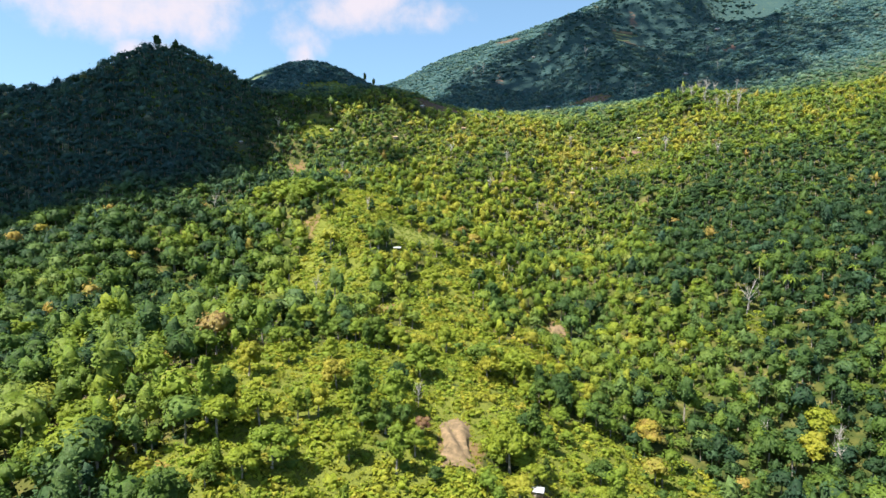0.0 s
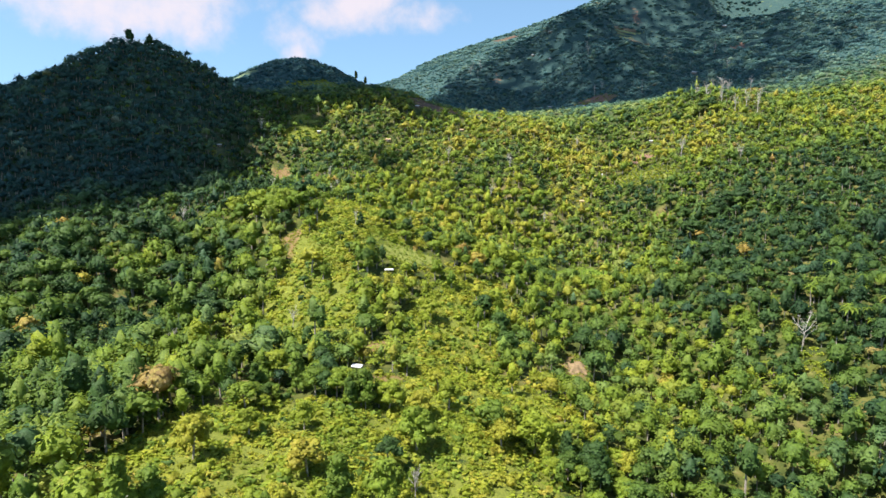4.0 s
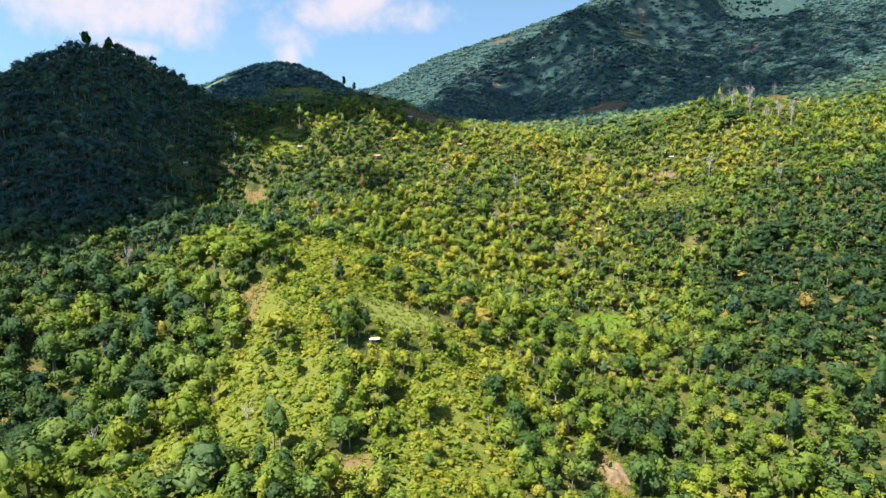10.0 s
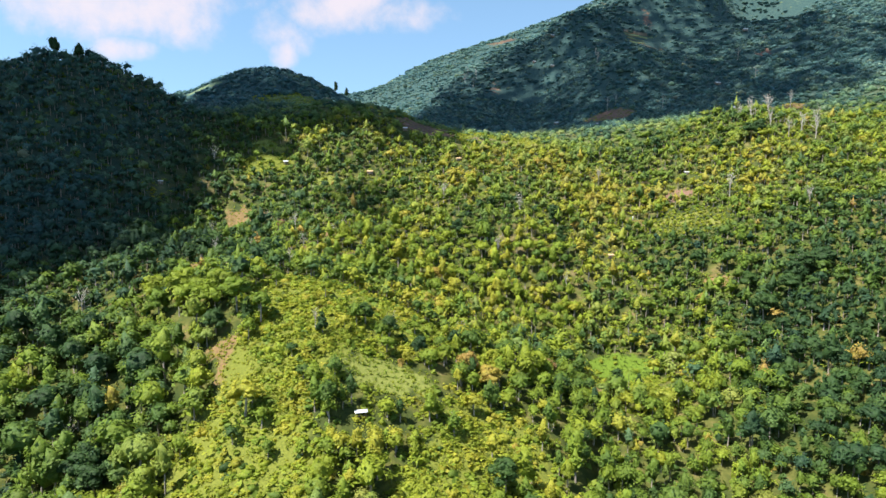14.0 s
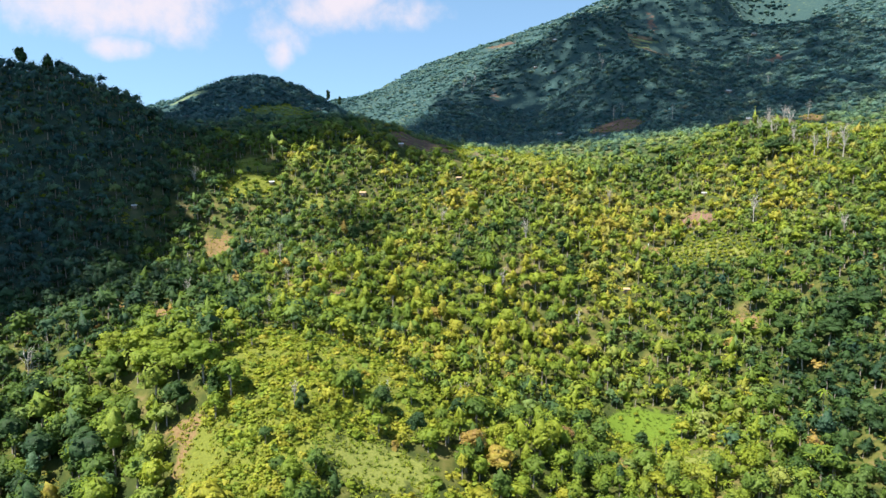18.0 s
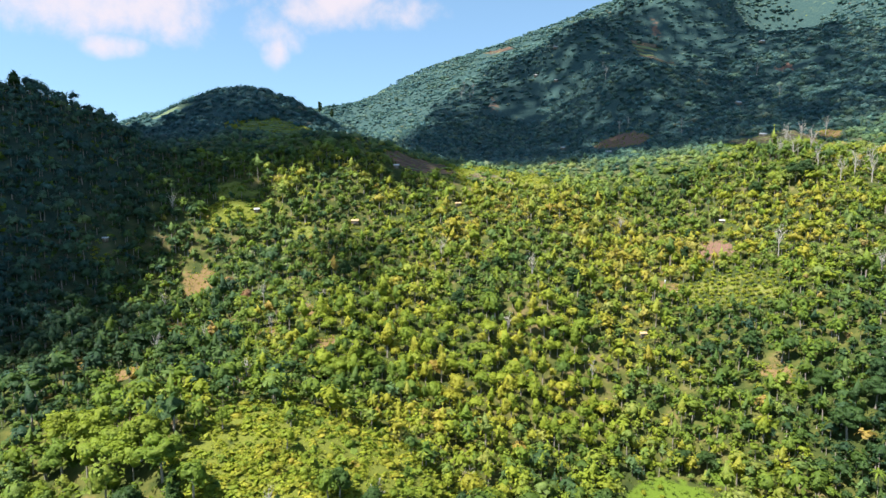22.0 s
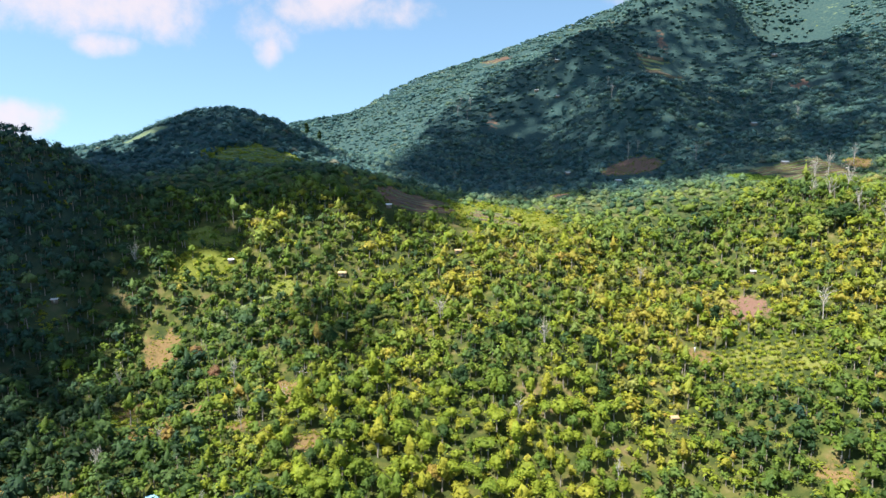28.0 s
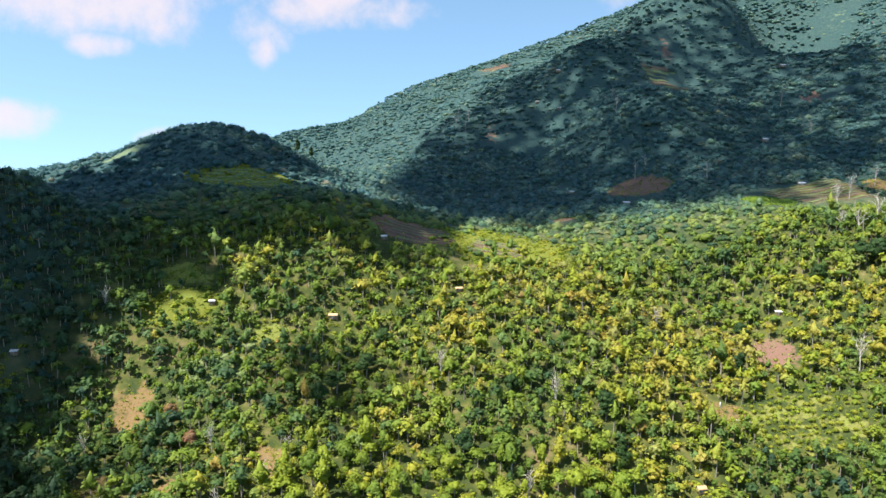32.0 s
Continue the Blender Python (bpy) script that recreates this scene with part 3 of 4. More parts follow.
FEATURE_TREES = [  # x, y, kind, across, up, tint, label
    (-6, 180, "layer", 0.8, 0.9, 0.95, "withered brown bush beside a bare earth bank"), (12, 160, "broad", 0.9, 0.8, 0.40, "small leafy tree below a bare earth bank"), (-2, 158, "broad", 0.7, 0.7, 0.16, "small dark tree at the foot of an earth bank"),
    (-35, 201, "broad", 1.7, 1.3, 0.78, "large rounded tree with yellow-olive young leaves"), (74, 219, "broad", 1.9, 1.4, 0.83, "large tree with orange-brown new foliage"), (130, 212, "broad", 2.0, 1.6, 0.74, "large olive-brown tree on the lower slope"),
    (-101, 422, "layer", 2.4, 1.9, 0.50, "wide spreading old tree above a scrub slope"), (-120, 430, "broad", 1.8, 1.7, 0.36, "large dark leafy tree beside a spreading one"),
    (-6, 331, "layer", 1.7, 1.6, 0.62, "bright yellow-green flat-topped tree in open scrub"), (11, 404, "broad", 1.5, 1.3, 0.88, "tree with rusty orange foliage in scrub"),
    (22, 410, "tall", 1.6, 1.2, 0.66, "yellowing bushy tree beside an orange one"), (50, 437, "broad", 1.2, 1.1, 0.92, "small reddish-leaved tree in the gully"),
    (-112, 355, "broad", 1.8, 1.5, 0.06, "large very dark green rounded tree"), (-143, 326, "broad", 2.0, 1.6, 0.08, "large very dark green rounded tree"),
    (-8, 402, "broad", 1.1, 1.2, 0.04, "dense dark rounded tree behind the grassy field"), (7, 424, "broad", 1.1, 1.2, 0.05, "dense dark rounded tree behind the grassy field"),
    (-45, 398, "cone", 1.1, 1.1, 0.10, "dark conical tree in bright scrub"), (171, 480, "layer", 2.2, 1.9, 0.12, "large dark tree with layered boughs"),
    (204, 502, "layer", 2.6, 1.7, 0.08, "wide dark tree with a domed crown"), (-42, 506, "broad", 1.8, 1.5, 0.50, "large fresh green tree with a domed crown"),
    (0, 526, "broad", 1.3, 1.2, 0.86, "tan-leaved tree with a flat crown"), (83, 598, "tall", 1.7, 1.1, 0.10, "dark green columnar tree among orchard trees"),
    (84, 578, "cone", 1.9, 1.6, 0.12, "dark conical tree among orchard trees"), (257, 662, "broad", 2.2, 1.9, 0.08, "large dark tree beside bare trunks"),
    (-103, 586, "broad", 1.2, 1.1, 0.96, "dark red-leaved small tree by bare soil"), (-120, 610, "broad", 1.2, 1.1, 0.93, "reddish-brown small tree by bare soil"),
    (-55, 716, "broad", 1.9, 1.4, 0.48, "bright green broad tree at the edge of the shade"), (162, 628, "tall", 1.6, 1.2, 0.06, "dark tree at the edge of the red soil"),
    (-112, 434, "layer", 2.2, 2.0, 0.55, "wide spreading old tree with olive foliage"), (-92, 424, "broad", 2.2, 1.8, 0.52, "wide spreading old tree with olive foliage"), (-82, 414, "layer", 2.0, 1.8, 0.44, "tall tree with layered boughs above open scrub"),
    (-128, 445, "broad", 1.9, 1.6, 0.58, "broad tree with yellow-olive foliage"), (-88, 405, "broad", 1.5, 1.4, 0.12, "dark dense tree below a spreading one"), (-75, 404, "cone", 1.5, 1.5, 0.16, "dark conical tree on the scrub slope"),
    (-117, 361, "broad", 2.2, 1.8, 0.07, "large very dark green rounded tree"), (-145, 330, "broad", 2.1, 1.7, 0.05, "large very dark green rounded tree"), (-133, 318, "layer", 2.0, 1.8, 0.10, "large dark tree with layered boughs"),
    (-60, 268, "broad", 1.9, 1.5, 0.60, "broad tree with yellow-olive foliage"), (-78, 300, "broad", 1.8, 1.5, 0.58, "broad tree with yellow-olive foliage"), (-190, 300, "broad", 1.5, 1.4, 0.86, "tree with tan young foliage above the valley"),
    (20, 350, "broad", 1.8, 1.5, 0.14, "dark round tree at the edge of the scrub"), (26, 336, "broad", 1.7, 1.5, 0.20, "dark round tree at the edge of the scrub"), (28, 322, "broad", 1.6, 1.4, 0.22, "dark round tree at the edge of the scrub"),
    (87, 453, "broad", 1.1, 1.0, 0.08, "small dark tree beside the grassy field"), (93, 441, "cone", 1.2, 1.1, 0.10, "small dark tree beside the grassy field"), (108, 494, "broad", 1.5, 1.2, 0.12, "dark tree behind the grassy field"), (118, 492, "layer", 1.4, 1.2, 0.16, "dark tree behind the grassy field"),
    (-20, 409, "broad", 1.4, 1.3, 0.14, "dense dark rounded tree behind the grassy field"), (-30, 412, "broad", 1.3, 1.2, 0.20, "dense dark rounded tree behind the grassy field"), (20, 400, "broad", 1.6, 1.3, 0.84, "tree with rusty orange foliage in scrub"),
    (196, 497, "broad", 2.1, 1.8, 0.05, "very dark tree in a gloomy group"), (213, 500, "broad", 2.2, 1.7, 0.06, "very dark tree in a gloomy group"), (188, 488, "layer", 2.0, 1.7, 0.10, "large dark tree with layered boughs"), (176, 506, "broad", 1.7, 1.5, 0.16, "dark leafy tree in a gloomy group"),
    (84, 600, "broad", 1.6, 1.6, 0.06, "dark round tree among orchard trees"), (15, 579, "broad", 1.6, 1.5, 0.05, "dark round tree among orchard trees"), (40, 609, "broad", 1.3, 1.2, 0.10, "dark round tree among orchard trees"), (177, 657, "broad", 1.3, 1.3, 0.06, "dark tree beside cleared red soil"),
    (-30, 630, "broad", 1.8, 1.5, 0.10, "dark leafy tree on the orchard slope"), (-44, 622, "layer", 1.9, 1.5, 0.12, "dark leafy tree on the orchard slope"), (-52, 612, "broad", 1.7, 1.5, 0.08, "dark leafy tree on the orchard slope"), (-22, 648, "broad", 1.6, 1.4, 0.14, "dark leafy tree on the orchard slope"),
    (225, 664, "broad", 1.8, 1.6, 0.10, "dark green tree beside bare trunks"), (252, 664, "layer", 2.0, 1.7, 0.08, "large dark tree beside bare trunks"), (140, 226, "broad", 2.1, 1.6, 0.66, "large olive tree on the lower slope"), (-30, 520, "broad", 1.7, 1.5, 0.46, "large fresh green tree with a domed crown"),
    (-304, 691, "layer", 1.3, 2.5, 0.06, "lone umbrella-shaped tree on the hilltop"), (-284, 690, "broad", 1.2, 1.9, 0.06, "lone bushy tree on the hilltop"),
    (-117, 958, "tall", 1.3, 1.3, 0.05, "tall dark tree on the ridge saddle"), (-104, 958, "tall", 1.2, 1.1, 0.05, "tall dark tree on the ridge saddle"),
]


def feature_trees():
    for k, (x, y, kd, S, H, t, label) in enumerate(FEATURE_TREES):
        c, tr = crown_shape(kd, 500 + k, 4), trunk_shape(kd, k, 3)
        ob = tagged(new(TREE_LABELS[kd][0]), label, "tree")
        crown = new("crown", mesh_of("crown", c.v, c.loops, c.sizes, c.mat * 0, t, [LEAF]))
        trunk = new("trunk", mesh_of("trunk", tr.v, tr.loops, tr.sizes, tr.mat * 0, 0.0, [BARK]))
        crown.parent = trunk.parent = ob
        ob.matrix_basis = pose(x, y, gz(x, y), 0, 0, 77 * k) @ Matrix.Diagonal((S, S, H, 1))


def valley_wood():
    """Woods to both sides and below, away from the spur."""
    rs = np.random.RandomState(29)
    X, Y = np.meshgrid(np.arange(-540, 540, 11.5), np.arange(-120, 760, 11.5))
    x, y = (X + 13 * (rs.rand(*X.shape) - 0.5)).ravel(), (Y + 13 * (rs.rand(*X.shape) - 0.5)).ravel()
    k = (np.abs(x) > 0.71 * y + 28) | (y < 102)
    x, y = x[k], y[k]
    n = len(x)
    shapes = [crown_shape(kd, 7 * v + len(kd), 0) for kd in KINDS for v in range(3)]
    S, H = sized(n, rs)
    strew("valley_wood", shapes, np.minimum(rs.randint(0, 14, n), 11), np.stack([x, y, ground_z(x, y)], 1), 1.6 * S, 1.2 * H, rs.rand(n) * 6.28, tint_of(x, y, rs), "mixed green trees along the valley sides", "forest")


def forest():
    bands = [(126, 430, 5.6, 3, 21), (430, 720, 4.6, 2, 22), (720, 1100, 6.2, 1, 23), (1100, 1640, 7.6, 0, 24)]
    names = ["broad_leaved_wood", "hillside_wood", "upland_wood", "mountain_wood"]
    for (y0, y1, cell, detail, seed), name in zip(bands, names):
        x, y, z, rs = tree_sites(y0, y1, cell, seed)
        sc = scrubby(x, y)
        keep = (sc < 0) | (rs.rand(len(x)) < 0.10)
        keep &= ~in_stand(x, y)
        keep &= (wave(x, y, 38, 14) + 0.5 * wave(x, y, 15, 15)) > -1.35
        x, y, z = x[keep], y[keep], z[keep]
        n = len(x)
        shapes = []
        for kd in KINDS:
            for v in range(3):
                c = crown_shape(kd, 100 * detail + 7 * v + len(kd), detail)
                shapes.append(join(c, trunk_shape(kd, v, 2)) if detail > 1 else c)
        mix = rs.rand(n)
        kd = np.select([mix < 0.45, mix < 0.58, mix < 0.76], [0, 1, 2], 3) if detail > 1 else np.select([mix < 0.80, mix < 0.82, mix < 0.94], [0, 1, 2], 3)
        kd = np.where((x < -170) & (kd == 1), 0, kd)
        which = kd * 3 + rs.randint(0, 3, n)
        S, H = sized(n, rs, x, y)
        S, H = S * (cell / 5.6) ** 0.75 * {3: 1.0, 2: 1.08, 1: 1.1, 0: 1.1}[detail], H * (cell / 5.6) ** 0.4 * {3: 1.0, 2: 1.0, 1: 0.9, 0: 0.7}[detail]
        if detail < 2:
            z = z - 4.6 * H  # far crowns sunk into the ground to hide dark undersides from the camera
        strew(name, shapes, which, np.stack([x, y, z], 1), S, H, rs.rand(n) * 6.28, tint_of(x, y, rs), "dense mixed tropical trees covering the steep hillside", "forest", haze_amounts(x, y, rs))


def bush_shapes(level, sprays, size, flat):
    shapes = []
    for v in range(4):
        sh, rs = Shape(), np.random.RandomState(50 + v)
        boughs = [((1.0 * rs.randn(), 1.0 * rs.randn(), 0.2 + 0.3 * rs.rand()), 0.75 + 0.4 * rs.rand(), flat) for _ in range(5)]
        canopy(sh, rs, (0, 0, 0.1), boughs + [((0, 0, 0.1), 1.0, flat)], level, sprays, size, 0.52)
        shapes.append(sh.done())
    return shapes


def not_cleared(x, y):
    ok = np.ones(len(x), bool)
    for kind, *q in CLEARINGS:
        ok &= inside(x, y, q) < 0.02
    return ok


def undergrowth():
    """Low leafy scrub on the open slopes, and bushes below the trees."""
    rs = np.random.RandomState(31)
    P = []
    for e in SCRUB + [q for q in OPEN if q[1] < 700]:
        n = int(e[2] * e[3] * 3.1416 / (5.4 if e[1] < 520 else 7.5))
        a, r = rs.rand(n) * 6.283, np.sqrt(rs.rand(n)) * 1.1
        c, s = math.cos(radians(e[4])), math.sin(radians(e[4]))
        u, v = e[2] * r * np.cos(a), e[3] * r * np.sin(a)
        P.append(np.stack([e[0] + u * c - v * s, e[1] + u * s + v * c], 1))
    P = np.concatenate(P)
    P = P[not_cleared(P[:, 0], P[:, 1])]
    n = len(P)
    S = 0.8 + 0.9 * rs.rand(n) ** 2 + 0.8 * (rs.rand(n) < 0.12)
    t = np.clip(0.61 + 0.07 * rs.randn(n) + 0.08 * wave(P[:, 0], P[:, 1], 28, 8), 0.38, 0.76)
    strew("scrub", bush_shapes(1, 26, 0.34, 0.66) + bush_shapes(1, 16, 0.44, 0.66), rs.randint(0, 4, n) + 4 * (P[:, 1] > 300), np.column_stack([P, ground_z(P[:, 0], P[:, 1])]), S, S * (0.6 + 0.5 * rs.rand(n)), rs.rand(n) * 6.28, t, "low bright green creeper-covered scrub on the slope", "scrub")
    x, y, z, rs = tree_sites(130, 730, 6.3, 33)
    k = not_cleared(x, y)
    x, y, z = x[k], y[k], z[k]
    n = len(x)
    S = 1.1 + 1.0 * rs.rand(n)
    strew("undergrowth", bush_shapes(1, 14, 0.45, 1.1) + bush_shapes(1, 6, 0.7, 1.1), rs.randint(0, 4, n) + 4 * (y > 300), np.stack([x, y, z], 1), S, S * (0.6 + 0.6 * rs.rand(n)), rs.rand(n) * 6.28, tint_of(x, y, rs) + 0.03, "tangled green bushes below the trees", "bushes")


forest()
valley_wood()
for k, q in enumerate(STANDS):
    stand(*q, 210 + k)
feature_trees()
undergrowth()

# ---- the clouds that shade the hills ----
SHADE = [  # x, y, half length, half width, thickness
    (-350, 600, 165, 165, 3.2), (-258, 520, 76, 74, 3.0), (-318, 458, 80, 44, 2.6), (-165, 905, 92, 46, 1.6), (-160, 542, 44, 55, 0.9), (-254, 630, 92, 94, 3.2), (-240, 790, 200, 106, 3.0), (-190, 710, 84, 46, 2.6), (-100, 785, 110, 78, 2.6), (-20, 790, 60, 56, 2.2),
    (110, 925, 150, 132, 1.6), (60, 985, 96, 150, 1.6), (230, 1000, 190, 190, 1.0), (380, 1080, 225, 205, 0.85), (90, 1110, 84, 110, 1.4), (185, 1230, 96, 90, 1.3), (335, 822, 84, 36, 0.9), (480, 1010, 190, 130, 0.7), (330, 905, 100, 60, 1.1), (520, 1200, 90, 90, 1.3), (260, 860, 90, 42, 1.1), (440, 880, 60, 50, 1.2), (250, 1180, 150, 80, 0.9),
    (-38, 623, 34, 30, 0.9), (-8, 722, 40, 26, 1.4)]


def cloud_material():
    m, N, L = node_mat("cloud_vapour")
    d, t, mx, o = N("ShaderNodeBsdfDiffuse"), N("ShaderNodeBsdfTranslucent"), N("ShaderNodeMixShader"), N("ShaderNodeOutputMaterial")
    # transmitted colour is blue so that the shade below turns blue
    d.inputs["Color"].default_value, t.inputs["Color"].default_value = (0.90, 0.92, 0.95, 1), (0.50, 0.66, 0.86, 1)
    mx.inputs[0].default_value = 0.5
    L(d.outputs[0], mx.inputs[1]); L(t.outputs[0], mx.inputs[2]); L(mx.outputs[0], o.inputs[0])
    return m


def cloud(cx, cy, a, b, thick, seed, mat):
    """A veil of small puffs, thinning to its rim, as far towards the sun as its shade lies from it."""
    rs = np.random.RandomState(seed)
    v, f = ico()
    base, size = (620.0, 9.0 if a > 60 else 5.0) if thick > 1.7 else (1500.0, 8.0)
    step = size * math.sqrt(math.pi / thick)
    U, W = np.meshgrid(np.arange(-a, a, step), np.arange(-b, b, step))
    U, W = (U + step * 0.6 * (rs.rand(*U.shape) - 0.5)).ravel() / a, (W + step * 0.6 * (rs.rand(*W.shape) - 0.5)).ravel() / b
    t, r = np.arctan2(W, U), np.hypot(U, W)
    keep = r < (0.95 + 0.08 * np.sin(3 * t + seed) + 0.06 * np.sin(7 * t)) * (0.80 + 0.36 * rs.rand(len(r)))
    t, r = t[keep], r[keep]
    n = len(t)
    rad = size * (0.6 + 0.8 * rs.rand(n))
    x, y = cx + a * r * np.cos(t), cy + b * r * np.sin(t)
    lift = (base - ground_z(x, y)) / SUN_DIR.z
    rise = 14 * rs.randn(n) * (1.2 - np.minimum(r, 1)) / SUN_DIR.z
    c = np.stack([x + SUN_DIR.x * (lift + rise), y + SUN_DIR.y * (lift + rise), SUN_DIR.z * rise], 1)
    spot = c[:, :2].mean(0)
    c[:, :2] -= spot
    V = c[:, None, :] + v[None] * rad[:, None, None] * np.array([1, 1, 0.6]) * (0.8 + 0.4 * rs.rand(n, len(v), 1))
    F = f[None] + len(v) * np.arange(n)[:, None, None]
    sizes = np.full(n * len(f), 3)
    me = mesh_of("cloud", V.reshape(-1, 3), F.ravel(), sizes, sizes * 0, 0.0, [mat])
    ob = tagged(new("cloud", me), "white fair-weather cumulus cloud shading the hillside", "cloud", kind="structure")
    ob.location = (spot[0], spot[1], base)


VAPOUR = cloud_material()
for k, e in enumerate(SHADE):
    cloud(*e, 60 + k, VAPOUR)

# ---- things ----
TIN = plain_material("weathered_tin_roof", (0.45, 0.46, 0.47), (0.72, 0.72, 0.71), 1.5, 0.45, 0.3)
THATCH = plain_material("brown_thatch", (0.30, 0.20, 0.10), (0.55, 0.40, 0.22), 3.0)
PLANK = plain_material("weathered_planks", (0.14, 0.10, 0.07), (0.30, 0.23, 0.16), 2.5)
TARP = plain_material("blue_tarpaulin", (0.12, 0.32, 0.60), (0.30, 0.52, 0.78), 0.9, 0.4)
DEADWOOD = plain_material("bleached_dead_wood", (0.27, 0.24, 0.20), (0.50, 0.46, 0.40), 1.2)
SOILBANK = plain_material("terrace_soil", (0.06, 0.05, 0.026), (0.17, 0.12, 0.065), 0.5)
REDBANK = plain_material("red_terrace_soil", (0.08, 0.05, 0.035), (0.15, 0.092, 0.062), 0.8)
CROP = plain_material("terrace_crop", (0.06, 0.10, 0.03), (0.14, 0.17, 0.05), 0.35)


def part(name, sh, material, parent, label="", tint=0.4):
    """One mesh under a thing."""
    if isinstance(sh, Shape):
        if isinstance(sh.v, list):
            sh.done()
        me = mesh_of(name, sh.v, sh.loops, sh.sizes, sh.mat * 0, tint, [material])
    else:
        me = sh
    ob = new(name, me)
    ob.parent = parent
    if label:
        ob["label"] = label
    return ob


def box(sh, x0, y0, z0, x1, y1, z1):
    v = [(x, y, z) for z in (z0, z1) for x, y in ((x0, y0), (x1, y0), (x1, y1), (x0, y1))]
    sh.add(v, [(3, 2, 1, 0), (4, 5, 6, 7), (0, 1, 5, 4), (1, 2, 6, 5), (2, 3, 7, 6), (3, 0, 4, 7)])


def slab(a, b, c, d, t):
    """A sheet through four corners, t thick, with shallow corrugations along it."""
    sh = Shape()
    a, b, c, d = (np.array(q, float) for q in (a, b, c, d))
    n = np.cross(b - a, d - a)
    n /= np.linalg.norm(n)
    steps = 14
    V, F = [], []
    for k in range(steps + 1):
        f = k / steps
        w = n * (0.04 if k % 2 else 0)
        lo, hi = a + (b - a) * f + w, d + (c - d) * f + w
        V += [lo, hi, lo - n * t, hi - n * t]
    for k in range(steps):
        i, j = 4 * k, 4 * k + 4
        F += [(i, j, j + 1, i + 1), (i + 2, i + 3, j + 3, j + 2), (i, i + 2, j + 2, j), (i + 1, j + 1, j + 3, i + 3)]
    F += [(0, 1, 3, 2), (4 * steps, 4 * steps + 2, 4 * steps + 3, 4 * steps + 1)]
    sh.add(V, F)
    return sh


def hut(x, y, turn, w, d, h, roof, walls, label):
    """A field hut: a gabled roof of two sheets on corner posts, with board walls and a door."""
    ob = tagged(new("field_hut"), label, "hut", "field huts")
    ob.matrix_basis = pose(x, y, gz(x, y) - 0.05, 0, 0, turn)
    e, rise = 0.45, 0.28 * d
    top = h + rise
    for sy in (-1, 1):
        q = slab((-w / 2 - e, sy * (d / 2 + e), h - 0.12), (w / 2 + e, sy * (d / 2 + e), h - 0.12), (w / 2 + e, 0, top), (-w / 2 - e, 0, top), 0.05)
        part("roof_sheet", q, roof, ob)
    for sx in (-1, 1):
        for sy in (-1, 1):
            sh = Shape()
            tube(sh, [(sx * w / 2, sy * d / 2, -0.9), (sx * w / 2, sy * d / 2, h)], [0.09, 0.08], 6, 0)
            part("post", sh, PLANK, ob)
    if walls:
        for sy in (-1, 1):
            sh = Shape()
            box(sh, -w / 2 + 0.1, sy * d / 2 - 0.04, -0.6, w / 2 - 0.1, sy * d / 2 + 0.04, h - 0.15)
            part("wall", sh, PLANK, ob)
        for sx in (-1, 1):
            sh = Shape()
            box(sh, sx * w / 2 - 0.04, -d / 2 + 0.1, -0.6, sx * w / 2 + 0.04, d / 2 - 0.1, h - 0.05)
            v = [(sx * w / 2 + o, p, q) for o in (-0.04, 0.04) for p, q in ((-d / 2 + 0.1, h - 0.05), (d / 2 - 0.1, h - 0.05), (0, top - 0.25))]
            sh.add(v, [(0, 1, 2), (3, 5, 4)])
            part("wall", sh, PLANK, ob)
        sh = Shape()
        box(sh, -0.4, -d / 2 - 0.09, -0.4, 0.4, -d / 2 - 0.045, min(1.9, h - 0.3))
        part("door", sh, BARK, ob, "pale plank door")
    else:
        sh = Shape()
        box(sh, -w / 2, -d / 2, 0.35, w / 2, d / 2, 0.45)
        part("platform", sh, PLANK, ob)
    return ob


